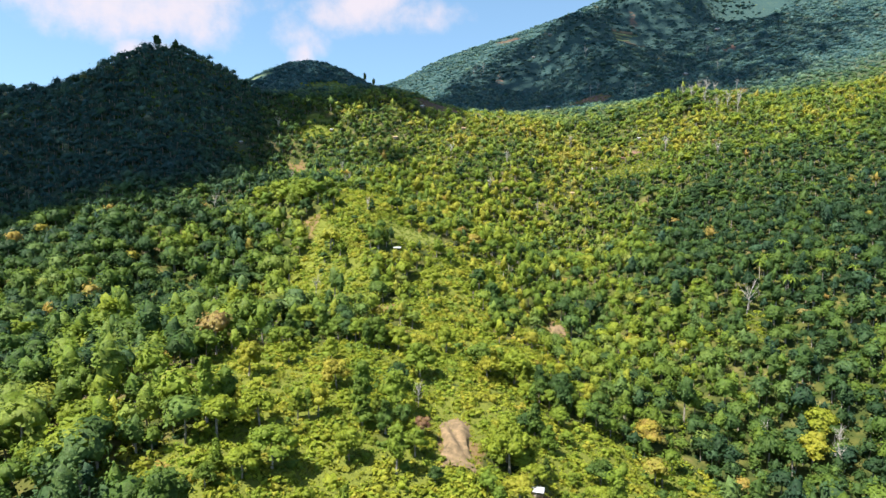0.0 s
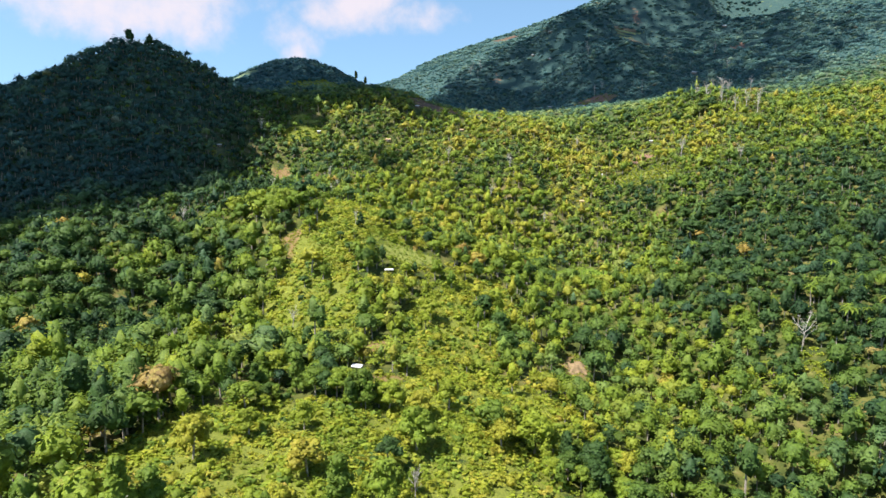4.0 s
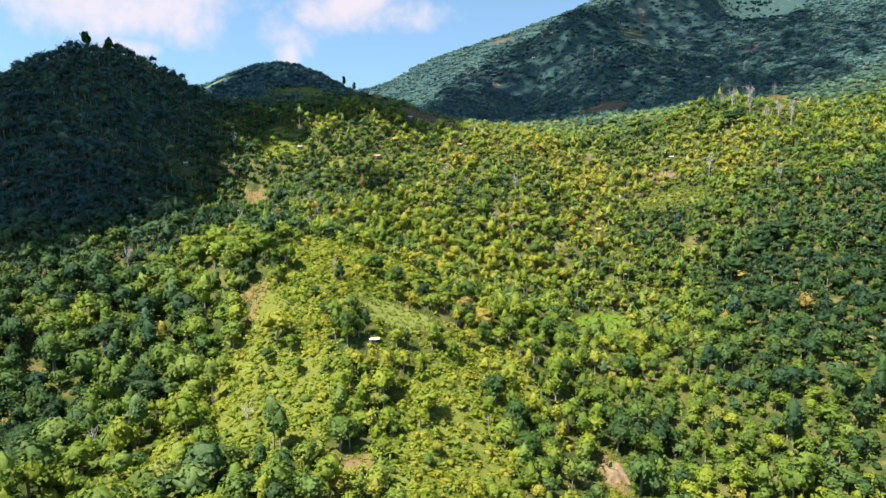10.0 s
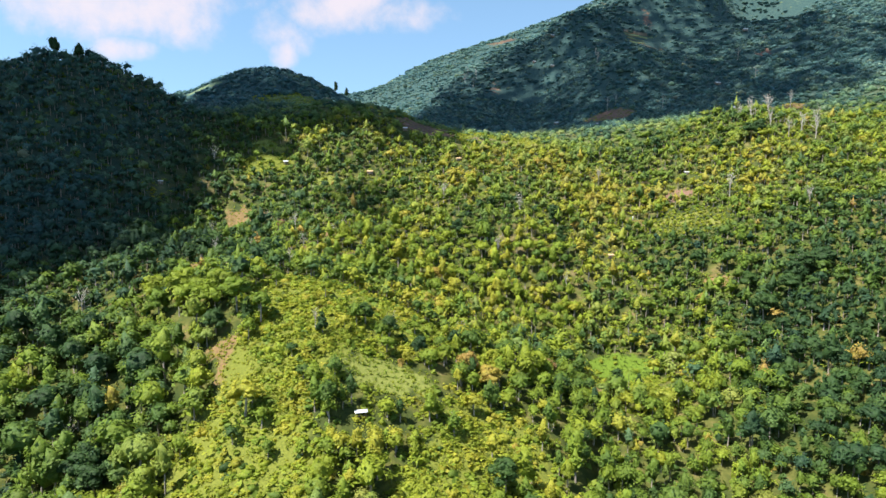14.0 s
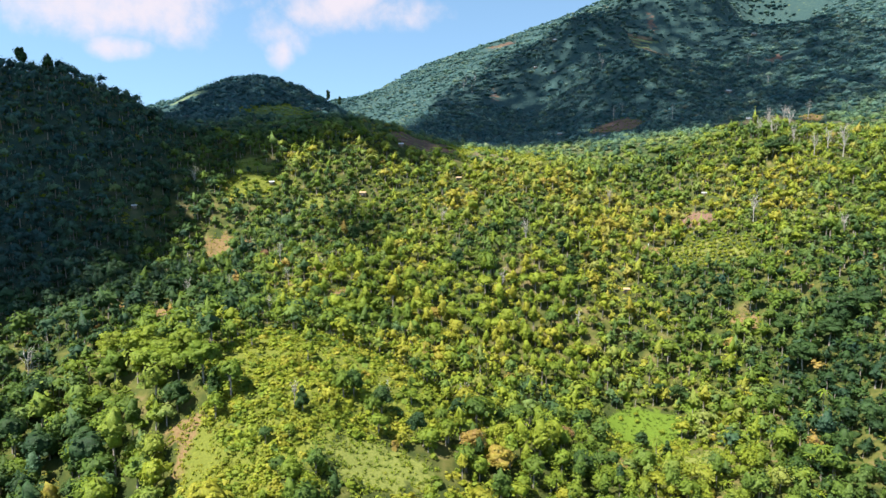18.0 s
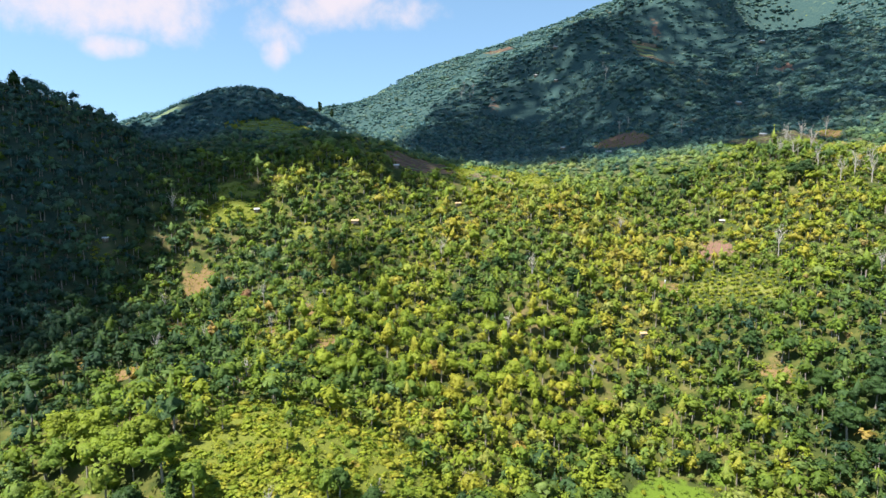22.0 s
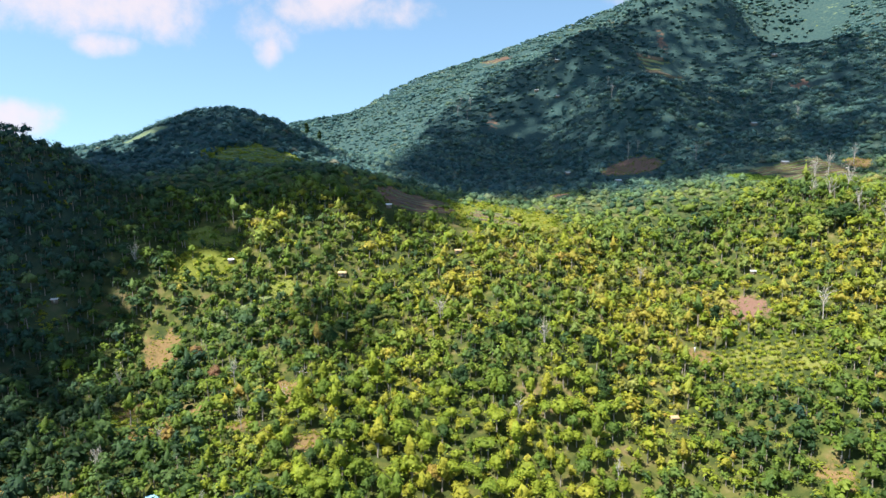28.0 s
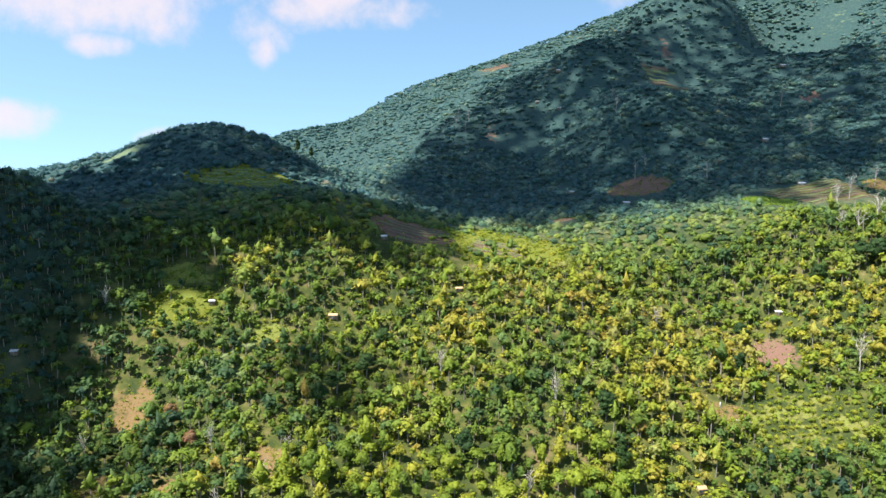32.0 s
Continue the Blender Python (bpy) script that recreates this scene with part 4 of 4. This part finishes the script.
HUTS = [  # x, y, turn, width, depth, eaves, roof, walled, label
    (-27, 365, 12, 3.5, 1.9, 1.9, TIN, False, "open white tin-roofed shelter by a grassy field"),
    (-32, 278, -20, 3.4, 2.6, 2.0, TIN, True, "small hut with a pale tin roof among banana plants"),
    (26, 166, -15, 3.6, 2.6, 1.8, TIN, True, "small white-roofed hut below a bare earth bank"),
    (-199, 628, 10, 2.8, 2.2, 2.0, TIN, True, "white-roofed hut on the shaded hillside"),
    (-117, 670, 5, 3.0, 2.4, 2.0, TIN, True, "white-roofed plank hut in an orchard clearing"),
    (-50, 665, -5, 4.4, 3.2, 2.0, THATCH, True, "brown thatched hut among orchard trees"),
    (21, 684, 8, 3.6, 2.6, 2.0, THATCH, True, "thatched hut half hidden in trees"),
    (115, 567, 5, 3.4, 2.8, 2.0, THATCH, True, "small orange-brown roofed hut in the orchard"),
    (201, 661, -15, 3.0, 2.2, 2.0, TIN, True, "white-roofed hut above the cleared red soil"),
    (-24, 722, 15, 3.4, 2.6, 2.0, TIN, True, "white-roofed hut on dark terraces"),
    (357, 959, 10, 6.0, 4.4, 2.6, TIN, True, "distant white-roofed farmhouse on the mountain"),
    (469, 1125, 0, 6.0, 4.4, 2.6, TIN, True, "distant white-roofed farmhouse on the mountain"),
    (177, 851, 0, 5.0, 3.6, 2.4, TIN, True, "white-roofed hut below a red soil slope"),
    (188, 1160, 0, 5.0, 4.0, 2.5, TIN, True, "distant white-roofed farmhouse on the mountain"),
    (158, 1145, 10, 4.4, 3.2, 2.4, TIN, True, "tiny pale hut high on the dark mountain"),
    (180, 1115, -5, 4.4, 3.2, 2.4, TIN, True, "tiny pale hut high on the dark mountain"),
    (150, 929, 5, 4.0, 3.0, 2.2, TIN, True, "small white-roofed hut at the foot of the mountain"),
    (322, 838, -10, 5.6, 3.6, 2.3, TIN, True, "pale-roofed hut between terraced fields"),
]
for h in HUTS:
    hut(*h)


def tarp_shelter(x, y, turn):
    ob = tagged(new("tarpaulin_shelter"), "low tent of faded blue tarpaulin in a clearing", "shelter")
    ob.matrix_basis = pose(x, y, gz(x, y), 0, 0, turn)
    part("canvas", slab((-2.3, -1.9, 0.5), (2.3, -1.9, 0.5), (2.1, 0, 2.2), (-2.1, 0, 2.2), 0.04), TARP, ob)
    part("canvas", slab((-2.3, 1.9, 0.5), (2.3, 1.9, 0.5), (2.1, 0, 2.2), (-2.1, 0, 2.2), 0.04), TARP, ob)
    for sx in (-2.0, 2.0):
        sh = Shape()
        tube(sh, [(sx, 0, -0.5), (sx, 0, 2.15)], [0.05, 0.05], 6, 0)
        part("pole", sh, PLANK, ob)


tarp_shelter(-96, 493, 25)


def bare_tree(seed, height, wide):
    """A leafless tree: trunk, limbs and many forking twigs."""
    rs, trunk, limbs = np.random.RandomState(seed), Shape(), []
    lean = rs.randn(2) * 0.04 * height
    top = np.array([lean[0], lean[1], height * 0.62])
    tube(trunk, [(0, 0, -0.8), tuple(top * 0.5), tuple(top)], [0.035 * height * 0.5 + 0.06, 0.028 * height * 0.45, 0.12], 6, 0)

    def fork(sh, p, d, length, r, depth):
        q = p + d * length
        mid = p + d * length * 0.5 + rs.randn(3) * length * 0.06
        tube(sh, [tuple(p), tuple(mid), tuple(q)], [r, r * 0.75, r * 0.5], 4, 0)
        if depth:
            for k in range(3):
                e = d + rs.randn(3) * 0.55 + (0, 0, 0.15)
                fork(sh, q if k else mid, e / np.linalg.norm(e), length * (0.55 + 0.25 * rs.rand()), r * 0.5, depth - 1)

    for k in range(6):
        sh = Shape()
        a, f = 6.283 * k * 0.618 + rs.rand(), 0.45 + 0.55 * k / 5
        d = np.array([math.cos(a) * wide, math.sin(a) * wide, 1.0 + 0.4 * rs.rand()])
        fork(sh, top * f, d / np.linalg.norm(d), height * 0.24, 0.012 * height, 2)
        limbs.append(sh)
    return trunk, limbs


BARE = {}


def dead_tree(x, y, seed, height, wide, turn, label):
    key = (seed, height, wide)
    if key not in BARE:
        trunk, limbs = bare_tree(seed, height, wide)
        ob = tagged(new("dead_tree"), label, "dead tree", "bare dead trees")
        part("trunk", trunk, DEADWOOD, ob)
        for sh in limbs:
            part("limb", sh, DEADWOOD, ob)
        BARE[key] = ob
        ob.matrix_basis = pose(x, y, gz(x, y), 0, 0, turn)
    else:
        ob = copy_thing(BARE[key], pose(x, y, gz(x, y), 0, 0, turn))
    return ob


PALE = "tall leafless tree with bleached pale branches"
for x, y, seed, h, w, turn in [(152, 311, 1, 17, 0.9, 0), (276, 652, 2, 17, 0.5, 0), (288, 656, 3, 20, 0.5, 40), (296, 650, 2, 17, 0.5, 130), (304, 662, 3, 20, 0.5, 200), (270, 668, 2, 17, 0.5, 300),
                               (210, 606, 4, 19, 0.45, 0), (7, 623, 5, 17, 0.4, 0), (-160, 443, 6, 14, 0.4, 0), (-122, 332, 6, 12, 0.5, 80), (-134, 380, 1, 11, 0.8, 60), (-66, 560, 5, 13, 0.5, 50),
                               (-88, 470, 1, 10, 0.7, 10), (-74, 476, 5, 11, 0.5, 100), (60, 600, 4, 17, 0.35, 90), (-150, 590, 6, 13, 0.4, 200), (-92, 580, 5, 14, 0.4, 250), (40, 560, 4, 15, 0.4, 20),
                               (130, 660, 5, 16, 0.4, 10), (240, 560, 4, 16, 0.4, 140), (300, 760, 4, 20, 0.35, 60), (330, 790, 5, 20, 0.35, 0), (-20, 412, 1, 10, 0.7, 20), (10, 440, 5, 12, 0.4, 33),
                               (-170, 660, 5, 15, 0.35, 12), (80, 540, 5, 13, 0.4, 70), (200, 500, 4, 14, 0.4, 222), (-8, 200, 6, 9, 0.35, 0), (128, 214, 5, 11, 0.5, 40), (136, 206, 4, 12, 0.4, 90), (142, 216, 6, 11, 0.4, 10), (120, 226, 5, 10, 0.5, 200), (-66, 322, 1, 10, 0.6, 30), (-48, 400, 5, 9, 0.4, 60), (-120, 505, 6, 11, 0.4, 15), (-108, 530, 5, 10, 0.4, 70), (-60, 575, 4, 12, 0.35, 5), (-80, 545, 6, 10, 0.4, 140),
                               (52, 1142, 7, 17, 0.18, 10), (59, 1175, 8, 15, 0.18, 80), (71, 1158, 7, 17, 0.18, 140), (64, 1130, 8, 15, 0.18, 200), (221, 1021, 7, 17, 0.18, 30), (228, 1058, 8, 15, 0.18, 0), (208, 918, 7, 17, 0.18, 77),
                               (219, 922, 8, 15, 0.18, 15), (260, 879, 7, 17, 0.18, 100), (401, 952, 8, 15, 0.18, 60), (419, 1040, 7, 17, 0.18, 5), (263, 685, 3, 20, 0.5, 90), (281, 696, 3, 20, 0.5, 10), (255, 691, 2, 17, 0.5, 66), (367, 813, 7, 17, 0.18, 33)]:
    dead_tree(x, y, seed, h, w, turn, PALE)


def frond(sh, base, a, length, rise, width, droop, steps=5):
    """An arching leaf blade with a raised midrib."""
    d = np.array([math.cos(a), math.sin(a), 0])
    side = np.array([-d[1], d[0], 0])
    V, F = [], []
    for k in range(steps + 1):
        f = k / steps
        p = np.array(base) + d * length * f * math.cos(0.25 * rise) + np.array([0, 0, length * (rise * f - droop * f * f)])
        w = width * math.sin(math.pi * (0.08 + 0.86 * f)) * 0.5
        V += [p + side * w - (0, 0, 0.35 * w), p, p - side * w - (0, 0, 0.35 * w)]
    for k in range(steps):
        i = 3 * k
        F += [(i, i + 1, i + 4, i + 3), (i + 1, i + 2, i + 5, i + 4)]
    sh.add(V, F)


def banana(seed):
    rs = np.random.RandomState(seed)
    ob = tagged(new("banana_plant"), "banana plant with broad arching pale-green leaves", "banana plant", "banana plants")
    sh = Shape()
    tube(sh, [(0, 0, -0.4), (0.05, 0, 1.0), (0.08, 0.05, 2.1)], [0.16, 0.14, 0.09], 7, 0)
    part("stem", sh, CROP, ob)
    for k in range(8):
        sh = Shape()
        frond(sh, (0.08, 0.05, 1.9 + 0.05 * k), 6.283 * 0.38 * k + 0.4 * rs.rand(), 2.3 + 0.7 * rs.rand(), 0.75 + 0.5 * rs.rand(), 0.62, 0.75 + 0.3 * rs.rand())
        part("leaf", sh, LEAF, ob, tint=0.5 + 0.1 * rs.rand())
    return ob


def palm(seed, height):
    rs = np.random.RandomState(seed)
    ob = tagged(new("palm_tree"), "slim palm with a crown of feathery green fronds", "palm", "palm trees")
    sh = Shape()
    b = rs.randn(2) * 0.5
    tube(sh, [(0, 0, -0.6), (b[0] * 0.5, b[1] * 0.5, height * 0.5), (b[0], b[1], height)], [0.2, 0.14, 0.11], 7, 0)
    part("trunk", sh, BARK, ob)
    for k in range(13):
        sh = Shape()
        frond(sh, (b[0], b[1], height - 0.1), 6.283 * 0.382 * k, 3.0 + 0.8 * rs.rand(), 0.9 - 0.06 * k, 0.75, 0.7 + 0.2 * rs.rand(), 6)
        part("frond", sh, LEAF, ob, tint=0.4 + 0.12 * rs.rand())
    return ob


def scatter_copies(make, seeds, sites, seed):
    rs = np.random.RandomState(seed)
    proto = [make(q) for q in seeds]
    for k, (x, y) in enumerate(sites):
        m = pose(x, y, gz(x, y), 0, 0, rs.rand() * 360) @ Matrix.Scale(0.8 + 0.5 * rs.rand(), 4)
        if k < len(proto):
            proto[k].matrix_basis = m
        else:
            copy_thing(proto[k % len(proto)], Matrix()).matrix_basis = m


def clumps(groups, seed):
    rs = np.random.RandomState(seed)
    return [(cx + r * rs.randn(), cy + r * rs.randn()) for cx, cy, r, n in groups for _ in range(n)]


scatter_copies(banana, (1, 2, 3, 4), clumps([(-34, 290, 6, 16), (-22, 300, 5, 8), (-10, 345, 5, 6), (-26, 330, 5, 8), (150, 330, 14, 14), (165, 350, 12, 12), (120, 400, 16, 14), (100, 420, 12, 10),
                                             (130, 300, 10, 12), (112, 318, 10, 12), (150, 290, 10, 10), (168, 400, 14, 14), (90, 520, 16, 12), (140, 545, 16, 12), (80, 560, 14, 10), (110, 580, 10, 8), (-120, 560, 8, 6), (-60, 480, 8, 5)], 71), 72)
scatter_copies(lambda q: palm(q, 8 + q), (1, 2, 3), clumps([(190, 340, 12, 7), (178, 322, 10, 5), (140, 420, 16, 6), (250, 470, 20, 5), (150, 640, 4, 2), (-100, 600, 20, 4), (-200, 640, 20, 3)], 73), 74)


def orchard_bush(seed):
    rs = np.random.RandomState(seed)
    ob = tagged(new("orchard_bush"), "small rounded yellow-green bush in an orchard row", "bush", "orchard bushes")
    sh = Shape()
    boughs = [((0.55 * rs.randn(), 0.55 * rs.randn(), 0.9 + 0.6 * rs.rand()), 0.6 + 0.3 * rs.rand(), 0.9) for _ in range(5)]
    canopy(sh, rs, (0, 0, 1.0), boughs, 2, 90, 0.2)
    part("crown", sh, LEAF, ob, tint=0.5 + 0.06 * seed)
    sh = Shape()
    tube(sh, [(0, 0, -0.4), (0, 0, 0.9)], [0.09, 0.06], 5, 0)
    part("stem", sh, BARK, ob)
    return ob


def rows_in(e, du, dv, seed):
    rs = np.random.RandomState(seed)
    cx, cy, a, b, turn = e
    c, s = math.cos(radians(turn)), math.sin(radians(turn))
    out = []
    for u in np.arange(-a, a, du):
        for v in np.arange(-b, b, dv):
            if (u / a) ** 2 + (v / b) ** 2 < 1:
                p, q = u + 0.7 * rs.randn(), v + 0.7 * rs.randn()
                out.append((cx + p * c - q * s, cy + p * s + q * c))
    return out


scatter_copies(orchard_bush, (1, 2, 3), rows_in((172, 588, 29, 21, -10), 3.6, 4.4, 5) + rows_in((-85, 650, 26, 16, 5), 4.2, 5.0, 6) + rows_in((182, 622, 19, 11, -35), 7, 7, 8)
               + clumps([(-124, 541, 6, 7), (-136, 604, 7, 8), (-71, 586, 6, 8), (-46, 302, 5, 6), (22, 160, 8, 7), (100, 480, 16, 5)], 9), 75)


def terraces(name, cx, cy, length, steps, gap, turn, bank, label):
    """Stepped plots: each step a soil bank with a crop strip behind it."""
    ob = tagged(new(name), label, "terraces", "terraced plots")
    ob.location = (cx, cy, gz(cx, cy))
    c, s = math.cos(radians(turn)), math.sin(radians(turn))
    rs = np.random.RandomState(int(abs(cx) + cy))
    for k in range(steps):
        off, L0 = (k - steps / 2) * gap, length * (0.75 + 0.25 * rs.rand())
        shift, w0 = rs.randn() * 2, rs.rand() * 6
        face, tread = Shape(), Shape()
        V, W, n = [], [], 16
        for i in range(n + 1):
            u = -L0 / 2 + L0 * i / n + shift
            v = off + 1.2 * math.sin(u * 0.12 + w0)
            q = []
            for dv in (-0.9, 0.0, gap * 0.75):
                x, y = cx + u * c - (v + dv) * s, cy + u * s + (v + dv) * c
                q.append(np.array((x - cx, y - cy, gz(x, y) - gz(cx, cy))))
            top = q[1] + (0, 0, 1.1)
            back = q[2].copy()
            back[2] = max(back[2], top[2]) + 0.15
            V += [q[0] - (0, 0, 0.5), top]
            W += [top + (0, 0, 0.02), back]
        F = [(2 * i, 2 * i + 2, 2 * i + 3, 2 * i + 1) for i in range(n)]
        face.add(V, F)
        tread.add(W, F)
        b = part("bank", face, bank, ob)
        part("crop_strip", tread, bank if k % 4 == 1 else CROP, ob)


terraces("terraced_field", 322, 814, 74, 9, 5.6, 6, SOILBANK, "terraced vegetable plots with brown soil banks")
terraces("terraced_slope", 0, 742, 46, 6, 4.2, 8, REDBANK, "bare reddish-brown terraced slope")
terraces("terraced_knoll", 52, 738, 38, 5, 4.6, -20, SOILBANK, "grassy knoll terraces with narrow soil banks")
terraces("terraced_slope", -140, 842, 70, 5, 7.0, 8, CROP, "green terraced slope below the ridge")
terraces("terraced_mountainside", 322, 1138, 50, 6, 9.0, 5, SOILBANK, "distant terraces on the dark mountainside")
terraces("terraced_ridge", 140, 1448, 60, 5, 9.0, 5, REDBANK, "distant pinkish terraces on the sunlit ridge")
terraces("terraced_slope", -105, 634, 36, 5, 4.5, 10, CROP, "grassy orchard terraces with low banks")


def fallen_log(x, y, turn, length):
    sh = Shape()
    tube(sh, [(-length / 2, 0, 0.2), (0, 0.1, 0.28), (length / 2, 0, 0.25)], [0.26, 0.22, 0.14], 8, 0)
    sh.done()
    ob = tagged(new("fallen_log", mesh_of("fallen_log", sh.v, sh.loops, sh.sizes, sh.mat * 0, 0, [DEADWOOD])), "bleached fallen log lying on bare soil", "log")
    ob.matrix_basis = pose(x, y, gz(x, y), 0, math.degrees(math.atan2(gz(x - 1, y) - gz(x + 1, y), 2)), turn)


def earth_bank(cx, cy, wide, deep, rise):
    """A cut of bare earth: a steep worn face with its top running back into the slope."""
    rs, n, m = np.random.RandomState(17), 14, 18
    V = []
    for j in range(m + 1):
        v = j / m
        for i in range(n + 1):
            u = 2 * i / n - 1
            x, y = cx + wide * u * (1 - 0.2 * v + 0.22 * math.sin(7 * v + 2) + 0.15 * rs.rand()), cy + deep * v + 1.2 * math.sin(2.3 * u + 1)
            edge = max(0.0, 1 - abs(u) ** 4) * min(1.0, (1 - v) * 4)
            h = rise * float(smooth(v / 0.35)) * (1 - 0.75 * max(0.0, v - 0.35) / 0.65) * (0.7 + 0.3 * math.sin(5 * u + 9 * v))
            V.append((x - cx, y - cy, gz(x, y) - gz(cx, cy) - 0.3 + edge * (h + 0.8 * rs.rand()) + 0.1))
    F = [(j * (n + 1) + i, j * (n + 1) + i + 1, (j + 1) * (n + 1) + i + 1, (j + 1) * (n + 1) + i) for j in range(m) for i in range(n)]
    sh = Shape()
    sh.add(V, F)
    sh.done()
    ob = tagged(new("earth_bank", mesh_of("earth_bank", sh.v, sh.loops, sh.sizes, sh.mat * 0, 0, [EARTH])), "steep cut bank of bare tan earth among scrub", "bank")
    ob.location = (cx, cy, gz(cx, cy))


EARTH = plain_material("bare_tan_earth", (0.085, 0.062, 0.028), (0.27, 0.185, 0.095), 0.5, 0.9, 0.0, 0.7)
earth_bank(4, 167, 5.0, 32, 2.4)
earth_bank(61, 324, 5.0, 14, 1.8)
fallen_log(147, 596, -40, 9)
fallen_log(13, 165, 15, 6)
fallen_log(184, 624, 30, 5)


def white_post(x, y):
    sh = Shape()
    box(sh, -0.35, -0.06, -0.5, 0.35, 0.06, 3.2)
    sh.done()
    ob = tagged(new("marker_post", mesh_of("marker_post", sh.v, sh.loops, sh.sizes, sh.mat * 0, 0, [TIN])), "pale upright marker post on bare soil", "post")
    ob.matrix_basis = pose(x, y, gz(x, y), 0, 0, 15)


white_post(141, 605)


def grass_tufts():
    """Grass and weeds on the fields, clearings and bare patches."""
    rs = np.random.RandomState(91)
    shapes = []
    for v in range(5):
        sh, r2 = Shape(), np.random.RandomState(400 + v)
        for k in range(5):
            a, l = 6.283 * r2.rand(), 0.35 + 0.4 * r2.rand()
            p, d = 0.25 * r2.randn(2), np.array([math.cos(a), math.sin(a)])
            w = np.array([-d[1], d[0]]) * 0.14
            sh.add([(*(p - w), -0.1), (*(p + w), -0.1), (*(p + d * l * 0.7), l)], [(0, 1, 2)])
        canopy(sh, r2, (0, 0, 0.1), [((0, 0, 0.15), 0.45, 0.6)], 1, 3, 0.2, 0.5)
        shapes.append(sh.done())
    P, T = [], []
    for kind, cx, cy, a, b, turn in CLEARINGS:
        if cy > 900:
            continue
        per = {"field": 0.22, "grass": 0.6, "orchard": 0.5, "soil": 0.5, "redsoil": 0.3}[kind]
        n = int(a * b * 3.1416 * per * (1 if cy < 560 else 0.55))
        t, r = rs.rand(n) * 6.283, np.sqrt(rs.rand(n)) * 1.08
        u, v = a * r * np.cos(t), b * r * np.sin(t)
        c, s = math.cos(radians(turn)), math.sin(radians(turn))
        P.append(np.stack([cx + u * c - v * s, cy + u * s + v * c], 1))
        T.append({"field": 0.38, "grass": 0.54, "orchard": 0.6, "soil": 0.66, "redsoil": 0.5}[kind] + 0.06 * rs.randn(n))
    P, T = np.concatenate(P), np.concatenate(T)
    n = len(P)
    S = 0.8 + 0.9 * rs.rand(n)
    strew("grass", shapes, rs.randint(0, 5, n), np.column_stack([P, ground_z(P[:, 0], P[:, 1])]), S, S * (0.6 + 0.7 * rs.rand(n)), rs.rand(n) * 6.28, T, "rough green grass and weeds in the clearings", "grass")


grass_tufts()
